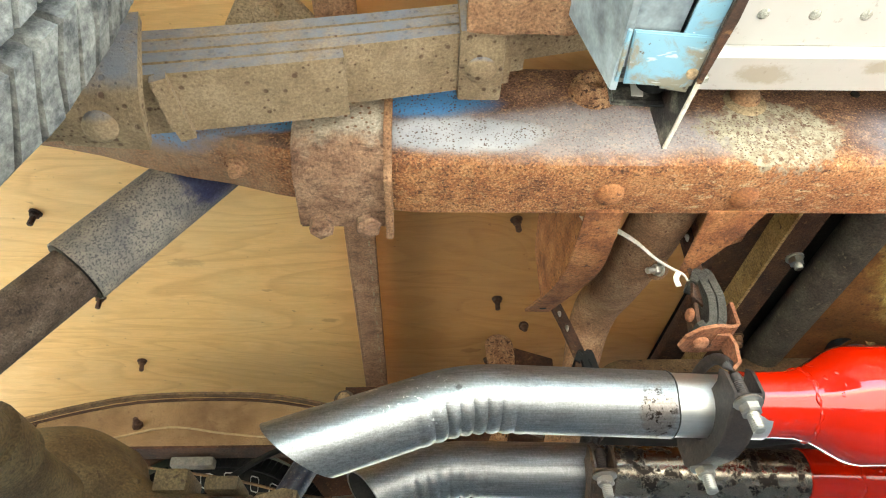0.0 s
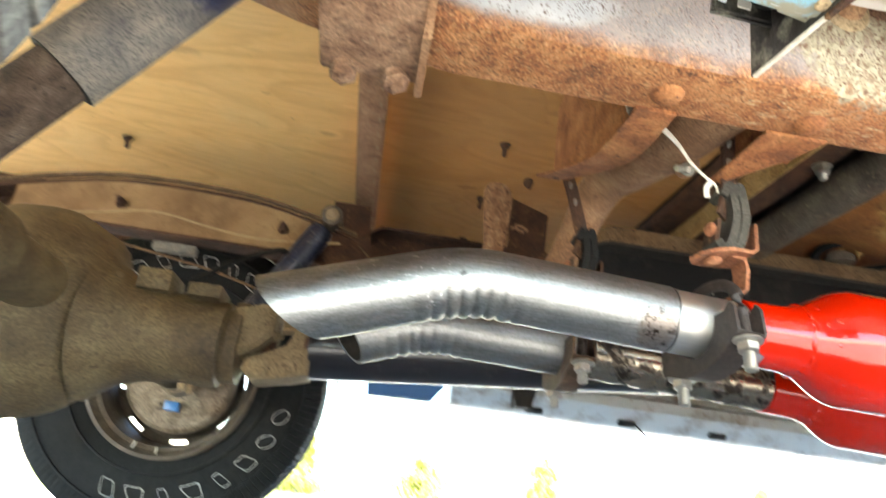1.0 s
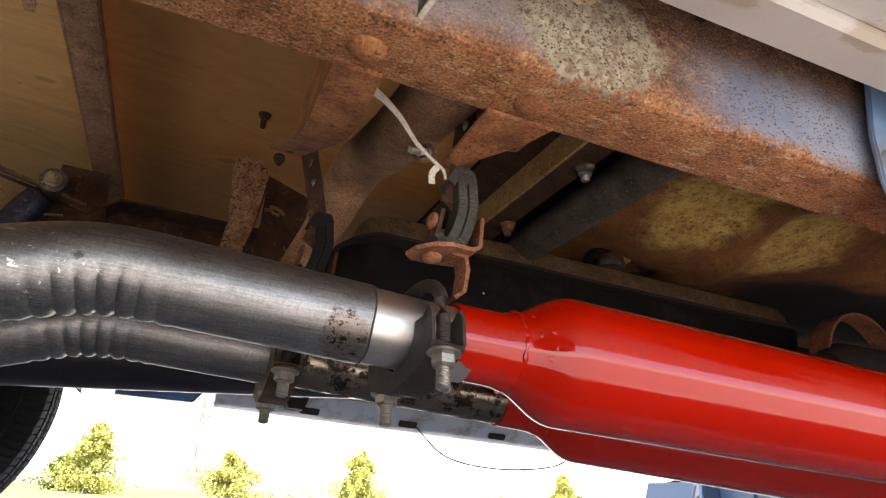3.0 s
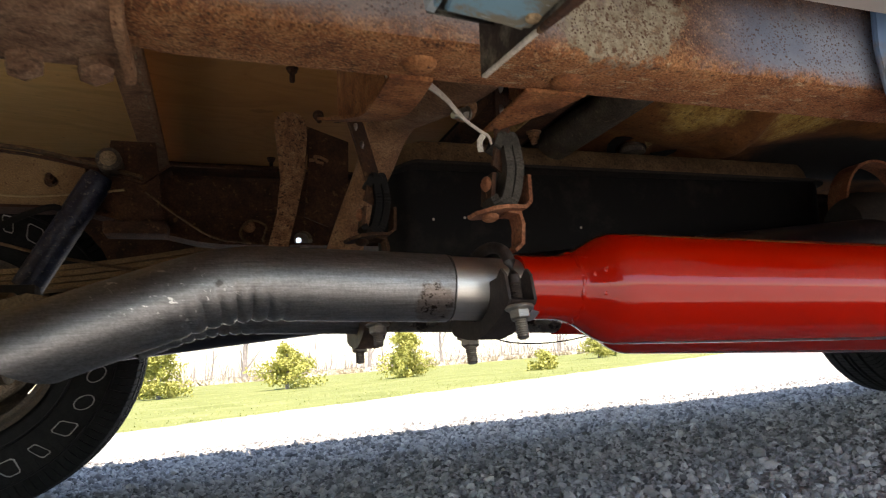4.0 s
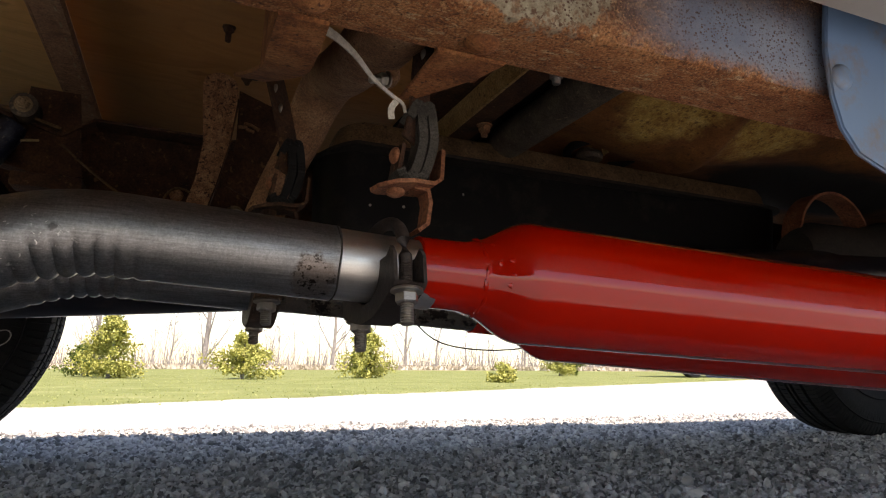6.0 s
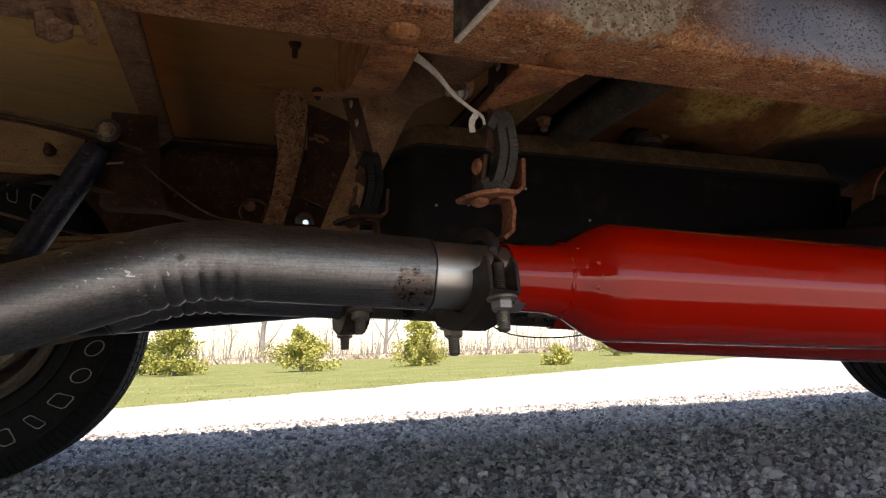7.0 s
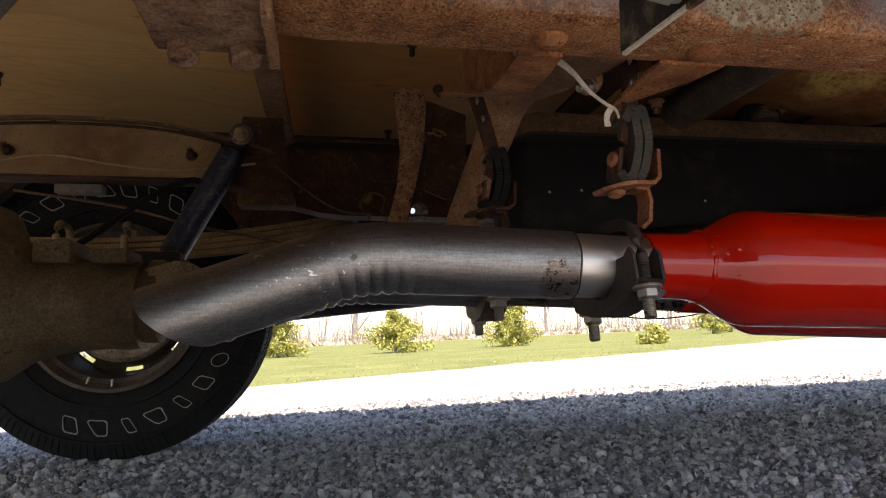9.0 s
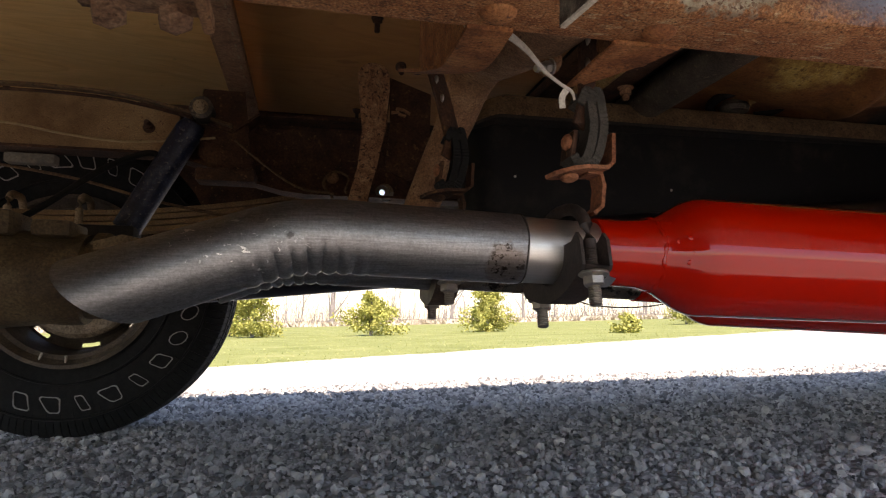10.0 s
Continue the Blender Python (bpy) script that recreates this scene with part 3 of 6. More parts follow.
def strip(points, width, thick, across, bm=None):
    """A flat bar through the points, its width along the direction across (one vector, or one for each point)."""
    bm = bm or bmesh.new()
    pts = [Vector(p) for p in points]
    widths = [width] * len(pts) if isinstance(width, (int, float)) else width
    lanes = [across] * len(pts) if isinstance(across[0], (int, float)) else across
    rings = []
    for i, p in enumerate(pts):
        d = (pts[min(i + 1, len(pts) - 1)] - pts[max(i - 1, 0)]).normalized()
        w = Vector(lanes[i])
        w = (w - d * w.dot(d)).normalized()
        nrm = d.cross(w)
        rings.append([bm.verts.new(p + w * (sx * widths[i] / 2) + nrm * (sy * thick / 2)) for sx, sy in ((-1, -1), (1, -1), (1, 1), (-1, 1))])
    for a, b in zip(rings, rings[1:]):
        for k in range(4):
            bm.faces.new((a[k], a[(k + 1) % 4], b[(k + 1) % 4], b[k]))
    bm.faces.new(rings[0])
    bm.faces.new(rings[-1])
    return bm


def prism(outline, axis, lo, hi, bevel=0.0, bm=None):
    """A flat outline pulled along an axis. Outline: pairs in the other two axes, in their order."""
    bm = bm or bmesh.new()
    k = "xyz".index(axis)

    def at(p, h):
        v = list(p)
        v.insert(k, h)
        return v

    low = [bm.verts.new(at(p, lo)) for p in outline]
    top = [bm.verts.new(at(p, hi)) for p in outline]
    faces = [bm.faces.new(low), bm.faces.new(top)]
    for i in range(len(outline)):
        j = (i + 1) % len(outline)
        faces.append(bm.faces.new((low[i], low[j], top[j], top[i])))
    if bevel:
        bmesh.ops.bevel(bm, geom=list({e for f in faces[:2] for e in f.edges}), offset=bevel, segments=2, affect="EDGES")
    return bm


def lathe(profile, sides=32, axis="y", centre=(0, 0, 0), bm=None, close=False):
    """Turns pairs (radius, along the axis) round the axis through the centre."""
    bm = bm or bmesh.new()
    c = Vector(centre)
    rings = []
    for r, h in profile:
        ring = []
        for k in range(sides):
            a = 2 * math.pi * k / sides
            u, v = r * math.cos(a), r * math.sin(a)
            p = {"x": (h, u, v), "y": (u, h, v), "z": (u, v, h)}[axis]
            ring.append(bm.verts.new(c + Vector(p)))
        rings.append(ring)
    pairs = list(zip(rings, rings[1:])) + ([(rings[-1], rings[0])] if close else [])
    for a, b in pairs:
        for k in range(sides):
            bm.faces.new((a[k], a[(k + 1) % sides], b[(k + 1) % sides], b[k]))
    if not close:
        bm.faces.new(rings[0])
        bm.faces.new(rings[-1])
    return bm


def hexbolt(at, way, size=0.011, head=0.009, shank=0.0, thread=0.0, washer=True, bm=None):
    """A hex head with a washer, seated at a place and pointing along way; shank: length of thread past the head."""
    bm = bm or bmesh.new()
    before = set(bm.verts)
    h0 = 0.0
    if washer:
        lathe([(size * 1.25, 0), (size * 1.25, 0.0025), (size * 0.5, 0.0026)], 18, "z", bm=bm)
        h0 = 0.0025
    ring = [(size * 0.92, h0), (size, h0 + 0.001), (size, h0 + head - 0.0015), (size * 0.8, h0 + head)]
    lathe(ring, 6, "z", bm=bm)
    if shank:
        turns, prof = int(shank / 0.0022), []
        for i in range(turns):
            prof += [(size * 0.52, h0 + head + i * 0.0022), (size * 0.6, h0 + head + i * 0.0022 + 0.0011)]
        prof.append((size * 0.45, h0 + head + shank))
        lathe(prof, 14, "z", bm=bm)
    m = Matrix.Translation(at) @ Vector(way).to_track_quat("Z", "Y").to_matrix().to_4x4()
    bmesh.ops.transform(bm, matrix=m, verts=[v for v in bm.verts if v not in before])
    return bm


def rivet(at, way, r=0.013, h=0.006):
    bm = bmesh.new()
    prof = [(r, 0)] + [(r * math.cos(a), h * math.sin(a)) for a in (0.3, 0.7, 1.1, 1.4)]
    lathe(prof, 20, "z", bm=bm)
    bmesh.ops.transform(bm, matrix=Matrix.Translation(at) @ Vector(way).to_track_quat("Z", "Y").to_matrix().to_4x4(), verts=bm.verts)
    return bm


def smooth_path(points, n=8):
    """Rounds a path of points (Catmull-Rom)."""
    p = [Vector(q) for q in points]
    p = [2 * p[0] - p[1], *p, 2 * p[-1] - p[-2]]
    out = []
    for a, b, c, d in zip(p, p[1:], p[2:], p[3:]):
        for i in range(n):
            t = i / n
            out.append(0.5 * (2 * b + (c - a) * t + (2 * a - 5 * b + 4 * c - d) * t * t + (3 * b - a - 3 * c + d) * t**3))
    out.append(p[-2])
    return out


# ---- ground, far setting ----
def ground_sheet():
    bm = bmesh.new()
    lines = [-400, -60, -15, -4, 0, 4, 15, 60, 400]
    grid = [[bm.verts.new((x, y, ground_height(x, y))) for x in lines] for y in lines]
    for a, b in zip(grid, grid[1:]):
        for i in range(len(lines) - 1):
            bm.faces.new((a[i], a[i + 1], b[i + 1], b[i]))
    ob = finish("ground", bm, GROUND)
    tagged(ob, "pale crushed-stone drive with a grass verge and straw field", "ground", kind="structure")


ground_sheet()


def scatter(name, unit_verts, unit_faces, places, material):
    """One mesh of many small pieces; places: arrays of position, 3x3 turn-and-scale."""
    pos, mats = places
    v = np.einsum("nij,kj->nki", mats, unit_verts) + pos[:, None]
    k = len(unit_verts)
    f = (np.arange(len(pos))[:, None, None] * k + np.array(unit_faces)[None]).reshape(-1, len(unit_faces[0]))
    me = bpy.data.meshes.new(name)
    me.from_pydata(v.reshape(-1, 3).tolist(), [], f.tolist())
    me.materials.append(material)
    return new(name, me)


def random_turns(rng, n):
    q = rng.normal(size=(n, 4))
    q /= np.linalg.norm(q, axis=1)[:, None]
    w, x, y, z = q.T
    return np.stack([np.stack([1 - 2 * (y * y + z * z), 2 * (x * y - z * w), 2 * (x * z + y * w)], -1), np.stack([2 * (x * y + z * w), 1 - 2 * (x * x + z * z), 2 * (y * z - x * w)], -1), np.stack([2 * (x * z - y * w), 2 * (y * z + x * w), 1 - 2 * (x * x + y * y)], -1)], 1)


def gravel():
    bm = bmesh.new()
    bmesh.ops.create_icosphere(bm, subdivisions=1, radius=1.0)
    unit = np.array([v.co for v in bm.verts])
    faces = [[v.index for v in f.verts] for f in bm.faces]
    bm.free()
    rng = np.random.default_rng(4)
    unit = unit * (1 + 0.16 * rng.normal(size=(len(unit), 1)))
    n = 108000
    x, y = rng.uniform(-1.4, 4.0, n), 0.1 + 2.15 * rng.uniform(0, 1, n) ** 1.05
    r = rng.gamma(5.0, 0.00096, n).clip(0.0025, 0.013)
    pos = np.stack([x, y, ground_height(x, y) + r * rng.uniform(-0.1, 0.7, n)], -1)
    shape = np.stack([r * rng.uniform(0.8, 1.4, n), r * rng.uniform(0.7, 1.1, n), r * rng.uniform(0.5, 0.9, n)], -1)
    mats = random_turns(rng, n) * shape[:, None, :]
    ob = scatter("gravel", unit, faces, (pos, mats), STONE)
    tagged(ob, "loose grey crushed-stone gravel lying on the drive", "gravel", kind="stuff")


gravel()


def grass():
    rng = np.random.default_rng(9)
    n = 26000
    d = rng.uniform(0, 1, n) ** 1.6 * 20
    x = rng.uniform(-9, 20, n)
    y = 4.15 + 0.52 * x + d + rng.normal(0, 0.12, n)
    keep = (y > 3.2) & (y < 26)
    x, y = x[keep], y[keep]
    n = len(x)
    h, w, a = rng.uniform(0.006, 0.014, n), rng.uniform(0.004, 0.009, n), rng.uniform(0, 6.28, n)
    lean = rng.normal(0, 0.35, (n, 2))
    mats = np.zeros((n, 3, 3))
    mats[:, 0, 0], mats[:, 1, 0] = np.cos(a) * w, np.sin(a) * w
    mats[:, 0, 2], mats[:, 1, 2], mats[:, 2, 2] = lean[:, 0] * h, lean[:, 1] * h, h
    ob = scatter("grass", np.array([(-1, 0, 0), (1, 0, 0), (0.1, 0, 1.0)]), [[0, 1, 2]], (np.stack([x, y, ground_height(x, y)], -1), mats), GRASS)
    tagged(ob, "short bright spring grass beside the drive", "grass", kind="stuff")


grass()


def reeds():
    rng = np.random.default_rng(12)
    n = 26000
    x, y = rng.uniform(-30, 70, n), rng.uniform(28, 40, n)
    h, w, a = rng.uniform(0.05, 0.28, n), rng.uniform(0.06, 0.14, n), rng.uniform(0, 6.28, n)
    mats = np.zeros((n, 3, 3))
    lean = rng.normal(0, 0.7, (n, 2))
    mats[:, 0, 0], mats[:, 1, 0] = np.cos(a) * w, np.sin(a) * w
    mats[:, 0, 2], mats[:, 1, 2], mats[:, 2, 2] = lean[:, 0] * h, lean[:, 1] * h, h
    ob = scatter("dry_field_grass", np.array([(-1, 0, 0), (1, 0, 0), (0.1, 0, 1.0)]), [[0, 1, 2]], (np.stack([x, y, ground_height(x, y) - 0.05], -1), mats), REEDS)
    tagged(ob, "tall straw-coloured dead grass at the field's edge", "dead grass", kind="stuff")


reeds()


def brush():
    rng = np.random.default_rng(31)
    n = 6000
    x, y = rng.uniform(-30, 75, n), rng.uniform(40, 52, n)
    h, w, a = rng.uniform(0.5, 2.4, n), rng.uniform(0.01, 0.035, n), rng.uniform(0, 6.28, n)
    mats = np.zeros((n, 3, 3))
    lean = rng.normal(0, 0.25, (n, 2))
    mats[:, 0, 0], mats[:, 1, 0] = np.cos(a) * w, np.sin(a) * w
    mats[:, 0, 2], mats[:, 1, 2], mats[:, 2, 2] = lean[:, 0] * h, lean[:, 1] * h, h
    ob = scatter("brushwood", np.array([(-1, 0, 0), (1, 0, 0), (0.1, 0, 1.0)]), [[0, 1, 2]], (np.stack([x, y, ground_height(x, y) - 0.05], -1), mats), BARK)
    tagged(ob, "leafless grey brushwood below the far trees", "brushwood", kind="stuff")


brush()


def conifer(x, y, height, width, seed, material, label):
    """A young conifer: a short trunk, and boughs of many small needle sprays."""
    rng = np.random.default_rng(seed)
    z0 = ground_height(x, y)
    tree = thing("conifer", (x, y, z0), label, "tree", "young conifers along the verge")
    part("trunk", sweep([(x, y, z0 - 0.05), (x + 0.02, y, z0 + height * 0.5), (x, y, z0 + height * 0.97)], [0.035, 0.022, 0.004], 8), BARK, tree)
    pos, mats = [], []
    for _ in range(int(70 * height / 0.9)):
        t = rng.uniform(0.03, 1.0) ** 1.15
        a = rng.uniform(0, 6.283)
        reach = width * (1 - t) ** 0.75 * rng.uniform(0.45, 1.1) + 0.05
        for k in range(110):
            s = rng.uniform(0.15, 1.0)
            p = np.array([x + math.cos(a) * reach * s, y + math.sin(a) * reach * s, z0 + height * t + 0.12 * s * reach + rng.normal(0, 0.03)])
            size = rng.uniform(0.014, 0.04)
            pos.append(p + rng.normal(0, 0.03, 3))
            mats.append(random_turns(rng, 1)[0] * np.array([size, size * 0.45, size])[None])
    me_ob = scatter("crown", np.array([(-0.5, 0, 0), (0.5, 0, 0), (0.3, 0.3, 1.1), (-0.3, -0.2, 0.9)]), [[0, 1, 2, 3]], (np.array(pos), np.array(mats)), material)
    me_ob.data.transform(Matrix.Translation(-tree.location))
    me_ob.parent = tree


for cx, cy, ch, cw, cm, cl in (
    (0.9, 10.6, 0.72, 0.55, NEEDLES, "low bushy yellow-green conifer standing in grass"),
    (3.05, 11.2, 0.98, 0.42, NEEDLES, "slim yellow-green conifer standing in grass"),
    (-1.05, 11.2, 1.05, 0.42, NEEDLES, "open young conifer with pale tips"),
    (-1.55, 12.6, 0.55, 0.45, NEEDLES_DARK, "dark low shrub conifer near the drive"),
    (4.3, 8.2, 0.24, 0.16, NEEDLES, "very small conifer seedling by the gravel"),
    (8.4, 13.4, 0.9, 0.4, NEEDLES, "yellow-green conifer standing on the verge"),
    (9.6, 14.6, 0.45, 0.5, NEEDLES_DARK, "dark spreading shrub conifer on the verge"),
):
    conifer(cx, cy, ch * 0.92, cw * 1.4, int(cx * 31 + 90), cm, cl)


def bare_tree(x, y, height, seed, thick):
    """A leafless tree: a tapered, slightly crooked trunk with limbs that fork into twigs."""
    rng = random.Random(seed)
    z0 = ground_height(x, y)
    tree = thing("bare_tree", (x, y, z0), "leafless grey tree in the far tree line", "tree", "bare trees of the far tree line")
    lean, bow = rng.uniform(-0.5, 0.5), rng.uniform(-0.15, 0.15)

    def stem(t):
        return Vector((x + lean * t * t + bow * math.sin(5 * t), y, z0 - 0.1 + height * t))

    part("trunk", sweep([stem(t) for t in (0, 0.1, 0.2, 0.35, 0.5, 0.65, 0.8, 1.0)], [thick * k for k in (1.0, 0.82, 0.75, 0.62, 0.5, 0.36, 0.22, 0.05)], 8), BARK, tree)
    for k in range(14):
        bm = bmesh.new()
        t = 0.05 + 0.9 * (k + rng.random()) / 14
        p, a, ln = stem(t), rng.uniform(0, 6.28), height * rng.uniform(0.2, 0.42) * (1.15 - t)
        way = Vector((math.cos(a), math.sin(a) * 0.6, rng.uniform(0.5, 1.5))).normalized()
        mid, end = p + way * ln * 0.5 + Vector((0, 0, 0.06 * ln)), p + way * ln + Vector((0, 0, ln * 0.3))
        sweep([p, mid, end], [thick * 0.34 * (1.1 - t), thick * 0.2, 0.008], 5, bm=bm)
        for _ in range(5):
            q = p.lerp(end, rng.uniform(0.2, 0.95))
            r = q + Vector((rng.uniform(-1, 1), rng.uniform(-0.5, 0.5), rng.uniform(0.3, 1.4))) * ln * 0.35
            sweep([q, r], [thick * 0.13, 0.006], 3, bm=bm)
            sweep([q.lerp(r, 0.5), q.lerp(r, 0.5) + Vector((rng.uniform(-1, 1), 0, rng.uniform(0.2, 1.0))) * ln * 0.2], [thick * 0.08, 0.005], 3, bm=bm)
        part("limb", bm, BARK, tree)


# loose clumps of saplings with a few older stems among them
tree_rng = random.Random(21)
for i in range(60):
    clump = -14 + 7.3 * (i % 11)
    old = i % 6 == 0
    bare_tree(clump + tree_rng.gauss(0, 1.6), 42 + tree_rng.uniform(-3, 12), tree_rng.uniform(6, 10) if old else tree_rng.uniform(2.6, 5.0), i, tree_rng.uniform(0.12, 0.2) if old else tree_rng.uniform(0.035, 0.08))


# ---- wheels ----
def make_wheel(hub, inner, group, label, dusty=False):
    """hub: the wheel's centre; inner: +1 where the side that faces the truck's middle looks to +y, -1 to -y."""
    R, W = 0.372, 0.24
    wheel = thing("wheel", (hub[0], hub[1], hub[2] - R), label, "wheel", group)
    c = Vector(hub)
    sides = 540
    prof = [(0.198, -0.095), (0.215, -0.108), (0.25, -0.119), (0.3, -0.12), (0.335, -0.114), (0.356, -0.104), (0.367, -0.094), (0.37, -0.075), (0.371, -0.058), (0.358, -0.055), (0.358, -0.049), (0.372, -0.046), (0.372, -0.016), (0.358, -0.013), (0.358, -0.007), (0.3725, -0.004)]
    prof += [(r, -h) for r, h in reversed(prof)]
    bm = bmesh.new()
    rings = []
    for j, (r, h) in enumerate(prof):
        ring = []
        for k in range(sides):
            lug = k % 4 == 0
            rr = r
            if lug and 0.33 < r and 0.056 < abs(h) < 0.116:
                rr = r - ((0.018 if k % 8 == 0 else 0.012) if dusty else (0.011 if k % 8 == 0 else 0.007))
            elif k % 4 == 0 and r > 0.3715:
                rr = r - 0.009
            if dusty and r > 0.36:
                rr += 0.0022 * noise.noise(Vector((k * 0.2, h * 60, 3.0)))
            a = 2 * math.pi * (k + ((0.0, -0.5, 0.0, 0.5) if dusty else (0.0, -0.68, 0.0, 0.68))[k % 4] + 0.9 * math.sin(h * 70)) / sides - (1.6 * abs(h) if dusty else 0.0)
            ring.append(bm.verts.new(c + Vector((rr * math.cos(a), h, rr * math.sin(a)))))
        rings.append(ring)
    for a, b in zip(rings, rings[1:]):
        for k in range(sides):
            bm.faces.new((a[k], a[(k + 1) % sides], b[(k + 1) % sides], b[k]))
    tyre = part("tyre", bm, TREAD_DUSTY if dusty else TYRE, wheel, "dusty worn all-terrain tread" if dusty else "black tyre with raised white sidewall shapes")
    # a bead rib on the sidewall
    for rr in (0.24, 0.322):
        ribs = lathe([(rr - 0.003, inner * 0.118), (rr - 0.0015, inner * 0.1225), (rr + 0.0015, inner * 0.1225), (rr + 0.003, inner * 0.118)], 96, "y", c, close=True)
        part("sidewall_rib", ribs, TREAD_DUSTY if dusty else TYRE, tyre)
    # rim barrel and disc, seen from the inside
    s = inner
    rim = [(0.204, s * 0.1), (0.207, s * 0.112), (0.198, s * 0.113), (0.192, s * 0.1), (0.178, s * 0.085), (0.172, s * 0.04), (0.172, -s * 0.02), (0.19, -s * 0.08), (0.205, -s * 0.1), (0.2, -s * 0.104), (0.185, -s * 0.085), (0.168, -s * 0.024), (0.17, s * 0.045), (0.176, s * 0.09)]
    part("rim", lathe(rim, 64, "y", c, close=True), RIM_STEEL, wheel, "grimy dark steel rim")
    disc = bmesh.new()
    n, holes = 96, 8
    prof_d = [(0.171, -0.012), (0.167, -0.024), (0.162, -0.0265), (0.1525, -0.031), (0.146, -0.034), (0.112, -0.026), (0.05, -0.02)]
    grid = [[disc.verts.new(c + Vector((r * math.cos(2 * math.pi * k / n), s * h, r * math.sin(2 * math.pi * k / n)))) for k in range(n)] for r, h in prof_d]
    for j, (a, b) in enumerate(zip(grid, grid[1:])):
        for k in range(n):
            if j == 2 and (k % (n // holes)) < 4:
                continue
            disc.faces.new((a[k], a[(k + 1) % n], b[(k + 1) % n], b[k]))
    part("wheel_disc", disc, RIM_STEEL, wheel)
    plate = lathe([(0.0, s * 0.03), (0.1, s * 0.034), (0.128, s * 0.03), (0.138, s * 0.02), (0.138, -s * 0.01), (0.12, -s * 0.02), (0.0, -s * 0.02)], 48, "y", c)
    drum = part("brake_backing_plate", plate, CAST, wheel, "mud-stained brake backing plate")
    for k in range(5):
        a = 0.5 + k * 1.256
        bolt_at = c + Vector((0.085 * math.cos(a), s * 0.034, 0.085 * math.sin(a)))
        part("plate_bolt", hexbolt(bolt_at, (0, s, 0), 0.009, 0.007), CAST, drum)
    for k in range(2):
        a = -1.85 + k * 0.3
        p = c + Vector((0.19 * math.cos(a), s * 0.098, 0.19 * math.sin(a)))
        part("balance_weight", box(p - Vector((0.014, 0.004, 0.0018)), p + Vector((0.014, 0.004, 0.0018)), 0.0005, Matrix.Rotation(-a, 3, "Y")), PLASTIC_WHITE, wheel)
    cyl = c + Vector((0.0, s * 0.045, -0.075))
    part("wheel_cylinder", box(cyl - Vector((0.018, 0.012, 0.012)), cyl + Vector((0.018, 0.012, 0.012)), 0.004), TRUCK_BLUE, drum, "blue painted brake cylinder")
    part("backing_boss", lathe([(0.05, s * 0.03), (0.048, s * 0.06), (0.042, s * 0.07)], 28, "y", c), CAST, drum)
    return wheel, tyre


def sidewall_shapes(tyre, hub, side, first, last, kinds, wide):
    """Thin raised outlines, round or slanted, that stand for the sidewall marking."""
    for k, kind in enumerate(kinds):
        a = radians(first + (last - first) * (k + 0.5) / len(kinds))
        n = 20
        loops = []
        for inset in (0.0, 0.0021):
            loop = []
            for i in range(n):
                t = 2 * math.pi * i / n
                if kind == "o":
                    u, v = math.cos(t), math.sin(t)
                else:
                    m = max(abs(math.cos(t)), abs(math.sin(t)))
                    u, v = math.cos(t) / m, math.sin(t) / m
                    u *= {"s": 0.9, "n": 0.55, "w": 1.0 - 0.35 * v}[kind]
                r = 0.288 + v * (0.0185 - inset)
                ang = a + (u * (wide - inset) + v * 0.007) / 0.284
                loop.append((hub[0] + r * math.cos(ang), hub[2] + r * math.sin(ang)))
            loops.append(loop)
        y0, y1 = hub[1] + side * 0.1185, hub[1] + side * 0.1228
        bm = bmesh.new()
        outer0, outer1, in0, in1 = [[bm.verts.new((x, y, z)) for x, z in loop] for loop in loops for y in (y0, y1)]
        for i in range(n):
            j = (i + 1) % n
            for p, q in ((outer0, outer1), (outer1, in1), (in1, in0)):
                bm.faces.new((p[i], p[j], q[j], q[i]))
        part("raised_shape", bm, LETTER, tyre)


REAR_X, HUB_Z = -0.70, 0.385
far_hub, near_hub = (REAR_X, 1.325, HUB_Z - 0.001), (REAR_X - 0.015, -0.4, HUB_Z + 0.006)
_, far_tyre = make_wheel(far_hub, -1, "truck wheels", "rear truck wheel, its inner side caked with grime")
sidewall_shapes(far_tyre, far_hub, -1, -112, -8, "swnwnsoo", 0.0185)
sidewall_shapes(far_tyre, far_hub, -1, 150, 55, "wnsnwsns", 0.02)
make_wheel(near_hub, 1, "truck wheels", "rear truck wheel with grey dusty tread blocks", True)
front_z = ground_height(2.28, 1.32) + 0.372
_, front_tyre = make_wheel((2.28, 1.325, front_z), -1, "truck wheels", "front truck wheel standing on gravel")
make_wheel((2.28, -0.395, ground_height(2.28, -0.395) + 0.372), 1, "truck wheels", "front truck wheel standing on gravel")


# ---- frame rails ----
RAIL_Y, RAIL_H, RAIL_T, FLANGE = -0.045, 0.16, 0.005, 0.071


def rail_bottom(x):
    """Height of the rail's lower edge: level ahead, kicked up over the axle."""
    keys = [(-1.7, 0.6), (-1.25, 0.62), (-0.95, 0.672), (-0.75, 0.678), (-0.6, 0.646), (-0.44, 0.6), (-0.3, 0.565), (-0.2, 0.551), (0.0, 0.55), (4.0, 0.55)]
    for (x0, z0), (x1, z1) in zip(keys, keys[1:]):
        if x <= x1:
            t = (x - x0) / (x1 - x0)
            return z0 + (z1 - z0) * (t * t * (3 - 2 * t) * 0.5 + t * 0.5)
    return 0.55


def rail_top(x):
    """The rail grows shallow where it passes over the axle."""
    t = min(max((x + 0.62) / 0.42, 0.0), 1.0)
    return rail_bottom(x) + 0.085 + (RAIL_H - 0.085) * t * t * (3 - 2 * t)


